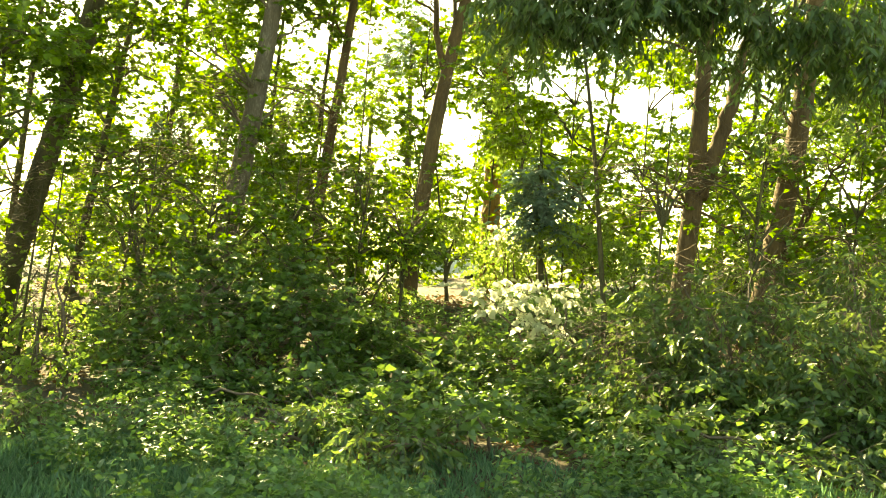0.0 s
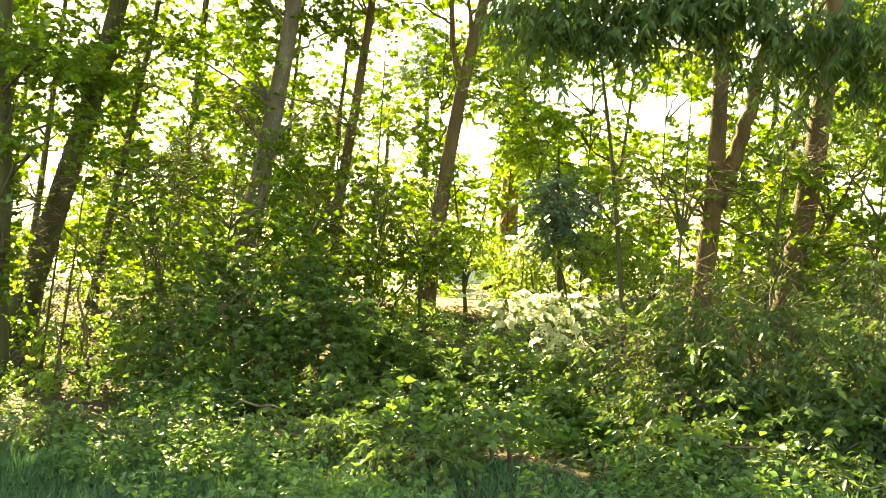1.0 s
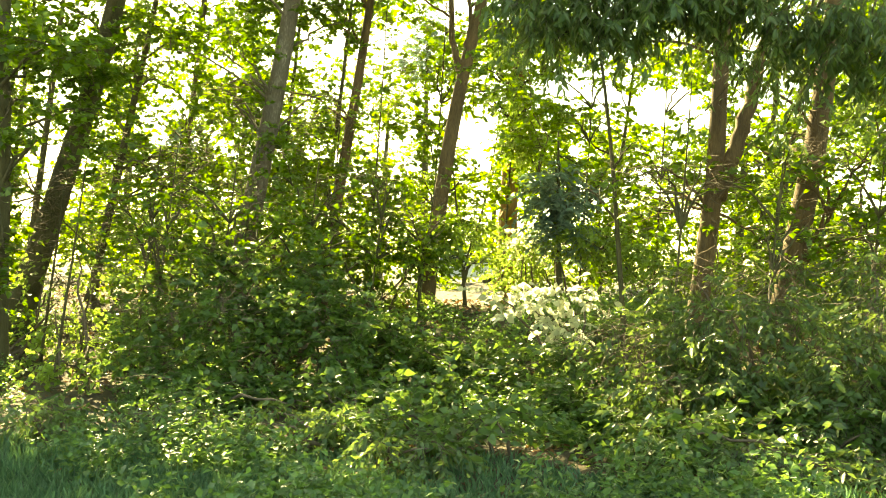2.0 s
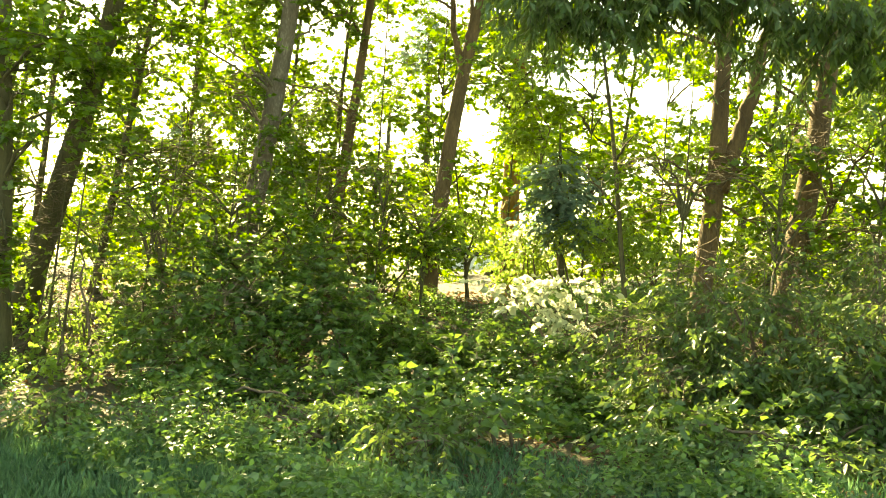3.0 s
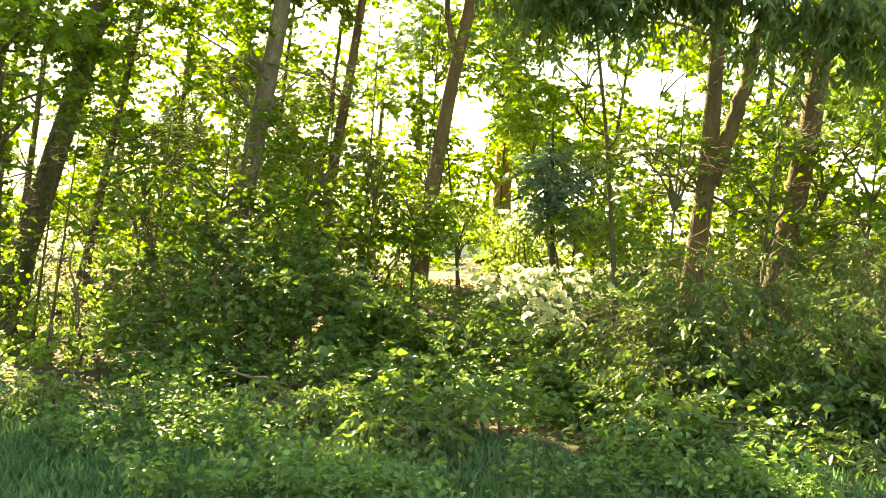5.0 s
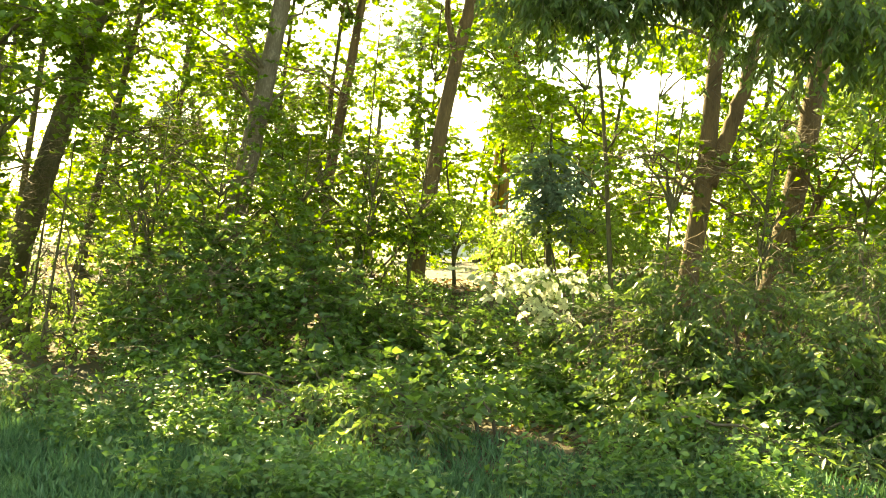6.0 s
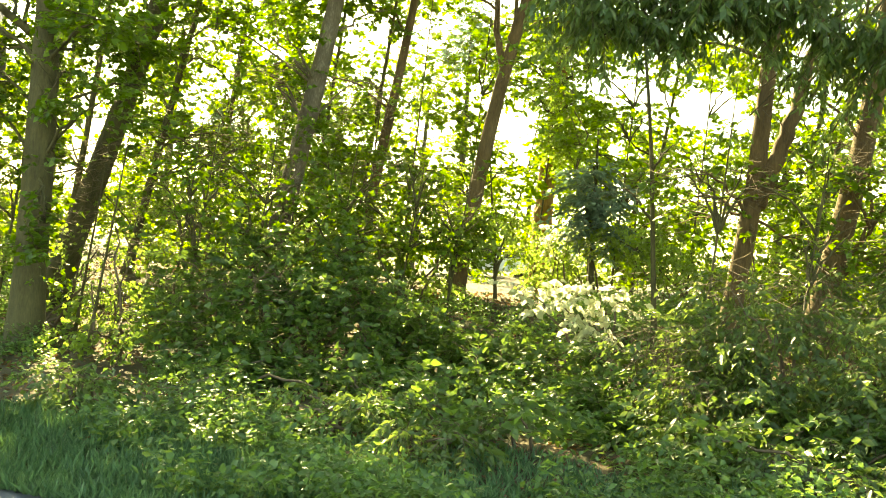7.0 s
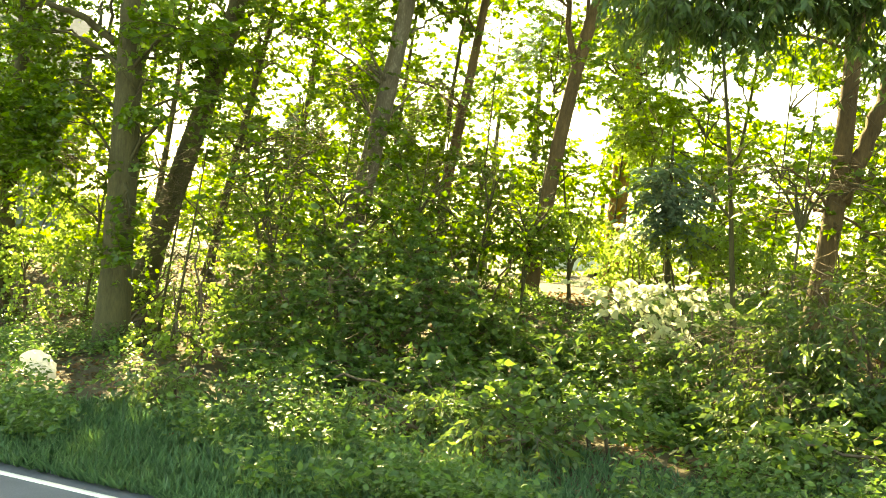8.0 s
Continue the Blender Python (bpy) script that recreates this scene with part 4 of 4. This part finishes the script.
shrub((-4.0, 14.5), "mid-height bush with dappled leaves", [
    ((-5.12, 14.59, 2.19), 0.9, 0.35, 0.7), ((-4.07, 14.59, 2.13), 0.9, 0.35, 0.7), ((-2.73, 14.59, 2.27), 0.9, 0.4, 0.75), ((-2.02, 14.40, 1.91), 0.7, 0.35, 0.75)], 311, leaf="vine", stems=5)
shrub((6.0, 12.8), "bush with sunlit leaves deep in the wood", [
    ((4.62, 12.98, 2.79), 0.7, 0.5, 0.65), ((5.74, 12.40, 1.88), 0.6, 0.4, 0.7), ((6.12, 13.15, 4.15), 0.8, 0.8, 0.6), ((4.90, 13.36, 3.88), 0.5, 0.6, 0.5), ((4.23, 13.00, 1.92), 0.5, 0.4, 0.6)], 321, leaf="vine", stems=5)

# low bushes and brambles between the grass and the shrubs
rng = np.random.default_rng(1300)
BARE = [(-3.9, 8.6, 0.8), (-1.85, 8.15, 0.6), (-5.3, 8.1, 0.7), (0.9, 7.1, 0.5), (2.0, 6.6, 0.4), (-4.7, 9.8, 0.5)]   # litter lies open here


def bare(x, y):
    return any((np.hypot((x - a) * 0.8, y - b) < r) for a, b, r in BARE)


LOW = [("bramble", "low bramble with arching stems in the shade"), ("shrub", "small leafy shrub in the undergrowth"), ("seedling", "young maple seedlings crowded on the bank")]
for k in range(30):
    a, out = -7.4 + 0.34 * k + rng.uniform(-0.2, 0.2), rng.uniform(2.9, 5.4) if k % 3 else rng.uniform(2.3, 3.2)
    x, y = 0.258 * (4.0 + out) + 0.966 * a, 0.966 * (4.0 + out) - 0.258 * a
    z = float(rise(x, y))
    if bare(x, y):
        continue
    name, label = LOW[k % 3]
    cl = [((x + rng.uniform(-0.4, 0.4), y + rng.uniform(-0.3, 0.3), z + rng.uniform(0.08, 0.36)), rng.uniform(0.2, 0.36), rng.uniform(0.08, 0.17), rng.uniform(0.75, 0.93)) for _ in range(4)]
    shrub((x, y), label, cl, 1320 + 5 * k, leaf=("long", "shrub", "shrub")[k % 3], stems=3, group="low bushes of the verge", name=name, category=name)

# ---- undergrowth, grass, litter ----
rng = np.random.default_rng(700)


def scatter(count, s0, s1, a0, a1, power=1.0):
    """Places on the bank: distance s from the road edge and a along it."""
    s = s0 + (s1 - s0) * rng.uniform(0, 1, count) ** power
    a = rng.uniform(a0, a1, count)
    x = 0.258 * (4.0 + s) + 0.966 * a
    y = 0.966 * (4.0 + s) - 0.258 * a
    return x, y, rise(x, y)


def stuff(name, verts, tris, mat, label, category):
    ob = part(name, from_arrays(name, verts, tris), mat)
    return tagged(ob, label, category, kind="stuff")


x, y, z = (np.concatenate(q) for q in zip(scatter(60000, 0.16, 1.7, -10, 6, 1.4), scatter(12000, 1.5, 2.9, -6, 2.4, 1.3)))
b = np.stack([x, y, z - 0.01], 1)
w = unit(rng.normal(size=b.shape) * [0.45, 0.45, 0.1] + [0, 0, 1])
v, t = blades(b, w, unit(rng.normal(size=b.shape) * [1, 1, 0.2]), rng.uniform(0.04, 0.15, len(b)), rng.uniform(0.005, 0.011, len(b)), 0.1, 0.35)
stuff("grass", v, t, GRASS, "long green verge grass beside the road", "grass")

x, y, z = scatter(19000, 0.55, 9.0, -13, 8, 1.35)
patch = np.sin(1.9 * x + 0.7 * y) + np.sin(2.3 * y - 1.1 * x + 2) + 0.8 * np.sin(4.3 * x + 3.1 * y) + rng.normal(size=len(x)) * 0.5
keep = (patch > 0.55 + 0.55 * np.clip((x - 1.2) / 1.5, 0, 1)) & ~np.any([np.hypot((x - a) * 0.8, y - b) < r * rng.uniform(0.5, 1.1, len(x)) for a, b, r in BARE], axis=0)
x, y, z = x[keep], y[keep], z[keep]
more = scatter(1800, 7.5, 12.5, -3, 4)
x, y, z = (np.concatenate(q) for q in zip((x, y, z), more))
k = np.repeat(np.arange(len(x)), 14)
h = rng.uniform(0.06, 0.42, len(x))[k] * rng.uniform(0.2, 1, len(k))
b = np.stack([x[k], y[k], z[k] + h], 1) + rng.normal(size=(len(k), 3)) * [0.07, 0.07, 0]
w = unit(rng.normal(size=b.shape) * [1, 1, 0.4])
v, t = blades(b, w, unit(np.array([0, 0, 1.0]) + rng.normal(size=b.shape) * 0.5), rng.uniform(0.035, 0.08, len(b)), rng.uniform(0.026, 0.052, len(b)))
stuff("undergrowth", v, t, WEED, "low broad-leaved weeds covering the verge and bank", "weeds")

x, y, z = scatter(22000, 1.2, 14, -14, 8)
b = np.stack([x, y, z + rng.uniform(0.004, 0.03, len(x))], 1)
w = unit(rng.normal(size=b.shape) * [1, 1, 0.15])
v, t = blades(b, w, unit(np.array([0, 0, 1.0]) + rng.normal(size=b.shape) * 0.35), rng.uniform(0.05, 0.11, len(b)), rng.uniform(0.03, 0.07, len(b)))
stuff("leaf_litter", v, t, LITTER, "reddish brown fallen leaves on the woodland floor", "leaf litter")

# ---- fallen wood and a white lump ----


def fallen_branch(a, b, thick, label, seed, mat=None):
    """A crooked dead branch lying on the ground, with two broken side twigs."""
    rng = np.random.default_rng(seed)
    a, b = np.array(a), np.array(b)
    path = bend_path((*a, float(rise(*a)) + thick), (*b, float(rise(*b)) + thick), rng, 0.02, 10)
    path[:, 2] = np.maximum(path[:, 2], rise(path[:, 0], path[:, 1]) + thick * 0.6)
    owner = thing("fallen_branch", tuple(path[0]), label, "branch")
    v, t = tube_arrays(path, np.linspace(thick, thick * 0.5, 10), 8, rng, 0.05)
    part("bough", from_arrays("bough", v, t, True), mat or BARK, owner)
    for i in (4, 7):
        tip = path[i] + rng.normal(size=3) * [0.25, 0.2, 0.05] + [0, 0, 0.18]
        v, t = tube_arrays(bend_path(path[i], tip, rng, 0.05, 5), np.linspace(thick * 0.5, thick * 0.15, 5), 6, rng, 0.04)
        part("side_branch", from_arrays("side_branch", v, t, True), mat or BARK, owner)


fallen_branch((-2.1, 14.2), (-0.9, 14.4), 0.035, "dark dead branch lying on the bank", 801)
fallen_branch((5.0, 11.0), (5.7, 10.8), 0.03, "pale dead branch lying among shrubs", 802, PALE_BARK)
fallen_branch((-0.4, 13.2), (0.5, 13.6), 0.025, "dry brown branch on the leaf litter", 803)
fallen_branch((-6.6, 9.9), (-5.4, 10.3), 0.03, "grey dead branch at the foot of a tree", 804)

# added lump that stands for a small white patch of unknown nature
lump_place = (-5.30, 8.24)
bm = bmesh.new()
bmesh.ops.create_icosphere(bm, subdivisions=4, radius=0.17)
for vert in bm.verts:
    k = 1 + 0.5 * noise.noise(vert.co * 6) + 0.22 * noise.noise(vert.co * 19)
    vert.co = Vector((vert.co.x * 1.05 * k, vert.co.y * 0.7 * k, vert.co.z * 0.9 * k))
    vert.co += Vector((lump_place[0], lump_place[1], float(rise(*lump_place)) + 0.1))
tagged(part("white_lump", bm, THIN_WHITE), "crumpled thin white translucent lump on the bank", "bag")

# ---- car and house beyond the wood ----


def plain(name, colour, rough, metal=0.0, coat=0.0):
    m, nt, bsdf = material(name)
    co = nt.nodes.new("ShaderNodeTexCoord")
    dirt = node(nt, "ShaderNodeTexNoise", Scale=2.5, Detail=6.0)
    nt.links.new(co.outputs["Object"], dirt.inputs["Vector"])
    tone = ramp(nt, dirt.outputs[0], [(0.3, [c * 0.82 for c in colour]), (0.7, colour)])
    nt.links.new(tone.outputs[0], bsdf.inputs["Base Color"])
    bsdf.inputs["Roughness"].default_value, bsdf.inputs["Metallic"].default_value = rough, metal
    bsdf.inputs["Coat Weight"].default_value = coat
    return m


CAR_PAINT = plain("white_car_paint", (0.75, 0.76, 0.78), 0.35, 0.0, 0.6)
DARK_GLASS = plain("dark_glass", (0.03, 0.04, 0.05), 0.08)
RUBBER = plain("tyre_rubber", (0.02, 0.02, 0.02), 0.8)
ALLOY = plain("alloy", (0.5, 0.5, 0.52), 0.3, 0.9)
SIDING = plain("blue_grey_siding", (0.13, 0.165, 0.2), 0.75)
WHITE_TRIM = plain("white_trim", (0.78, 0.78, 0.76), 0.5)
SHINGLE = rough_material("grey_shingle", [(0.3, (0.07, 0.075, 0.085)), (0.7, (0.16, 0.165, 0.18))], 4, 0.01, 0.5, 0.9, speck=12)


def prism(outline, y0, y1, bevel=0.03):
    """An outline in x and z, pushed from y0 to y1, with rounded edges."""
    bm = bmesh.new()
    a = [bm.verts.new((x, y0, z)) for x, z in outline]
    b = [bm.verts.new((x, y1, z)) for x, z in outline]
    bm.faces.new(a), bm.faces.new(b[::-1])
    for i in range(len(a)):
        bm.faces.new((a[i - 1], b[i - 1], b[i], a[i])[::-1])
    bmesh.ops.recalc_face_normals(bm, faces=bm.faces[:])
    if bevel:
        bmesh.ops.bevel(bm, geom=bm.edges[:], offset=bevel, segments=2, affect="EDGES", profile=0.6)
    return bm


def moved(bm, m):
    bm.transform(m)
    return bm


def parked_car(m):
    """A car, 4.3 m long, with its length along x."""
    owner = thing("car", tuple(m.translation), "white parked car beyond the trees, half hidden by leaves", "car")
    body = [(-2.15, 0.35), (-2.15, 0.75), (-1.95, 0.92), (-1.0, 0.98), (1.2, 0.98), (2.0, 0.85), (2.15, 0.6), (2.12, 0.3)]
    cabin = [(-1.7, 0.96), (-1.25, 1.40), (-0.9, 1.45), (0.3, 1.45), (0.55, 1.40), (1.2, 0.96)]
    shell = part("body", moved(prism(body, -0.86, 0.86, 0.07), m), CAR_PAINT, owner)
    part("roof", moved(prism(cabin, -0.70, 0.70, 0.05), m), CAR_PAINT, owner)
    panes = [[(-1.45, 1.02), (-1.12, 1.36), (-0.62, 1.38), (-0.62, 1.02)], [(-0.55, 1.02), (-0.55, 1.38), (0.25, 1.38), (0.85, 1.02)]]
    for side in (-0.715, 0.705):
        for outline in panes:
            part("side_window", moved(prism(outline, side, side + 0.01, 0), m), DARK_GLASS, owner)
    for x in (-1.35, 1.3):
        for y in (-0.80, 0.80):
            bm = bmesh.new()
            bmesh.ops.create_cone(bm, cap_ends=True, segments=24, radius1=0.32, radius2=0.32, depth=0.2)
            bmesh.ops.bevel(bm, geom=[e for e in bm.edges if not e.is_contiguous or e.calc_face_angle(0) > 1], offset=0.04, segments=2, affect="EDGES")
            wheel = part("wheel", moved(bm, m @ pose(x, y, 0.32, 90)), RUBBER, owner)
            bm = bmesh.new()
            bmesh.ops.create_cone(bm, cap_ends=True, segments=20, radius1=0.2, radius2=0.17, depth=0.22)
            part("rim", moved(bm, m @ pose(x, y, 0.32, 90)), ALLOY, wheel)
    part("headlight", moved(prism([(2.0, 0.62), (2.0, 0.76), (2.14, 0.70), (2.16, 0.62)], -0.8, -0.5, 0.01), m), DARK_GLASS, owner)
    part("tail_light", moved(prism([(-2.17, 0.7), (-2.17, 0.85), (-2.05, 0.85), (-2.05, 0.7)], -0.8, -0.6, 0.01), m), DARK_GLASS, owner)


cx, cy, _ = (0.47, 41.01, 1.35)
parked_car(pose(cx, cy, float(rise(cx, cy)) + 0.01, 0, 0, 8))


def house(m):
    """A two-storey sided house with a gable roof; its front is along x."""
    owner = thing("house", tuple(m.translation), "blue-grey sided house with white eaves behind the leaves", "house")
    part("wall", moved(prism([(-4.5, -0.2), (-4.5, 5.6), (4.5, 5.6), (4.5, -0.2)], 0, 7, 0), m), SIDING, owner)
    turn = m @ pose(0, 3.5, 0) @ pose(0, 0, 0, 0, 0, 90)
    part("roof", moved(prism([(-4.0, 5.45), (-4.0, 5.62), (0, 8.3), (4.0, 5.62), (4.0, 5.45), (0, 8.1)], -4.9, 4.9, 0), turn), SHINGLE, owner)
    part("fascia", moved(prism([(-4.9, 5.38), (-4.9, 5.66), (4.9, 5.66), (4.9, 5.38)], -0.56, -0.51, 0), m), WHITE_TRIM, owner)
    for i in range(24):
        z = 0.1 + i * 0.228
        part("siding_board", moved(prism([(-4.52, z), (-4.52, z + 0.22), (4.52, z + 0.22), (4.52, z)], -0.03 + 0.004 * (i % 2), -0.004, 0), m), SIDING, owner)
    for x in (-2.8, 0, 2.8):
        for z in (0.9, 3.6):
            w = part("window", moved(prism([(x - 0.5, z), (x - 0.5, z + 1.4), (x + 0.5, z + 1.4), (x + 0.5, z)], -0.09, -0.01, 0.01), m), WHITE_TRIM, owner)
            for q in (z + 0.08, z + 0.74):
                part("pane", moved(prism([(x - 0.42, q), (x - 0.42, q + 0.58), (x + 0.42, q + 0.58), (x + 0.42, q)], -0.10, -0.095, 0), m), DARK_GLASS, w)


hx, hy, _ = (-17.58, 22.72, 5.99)
house(pose(hx - 2.6, hy + 0.8, float(rise(hx, hy)), 0, 0, 28))
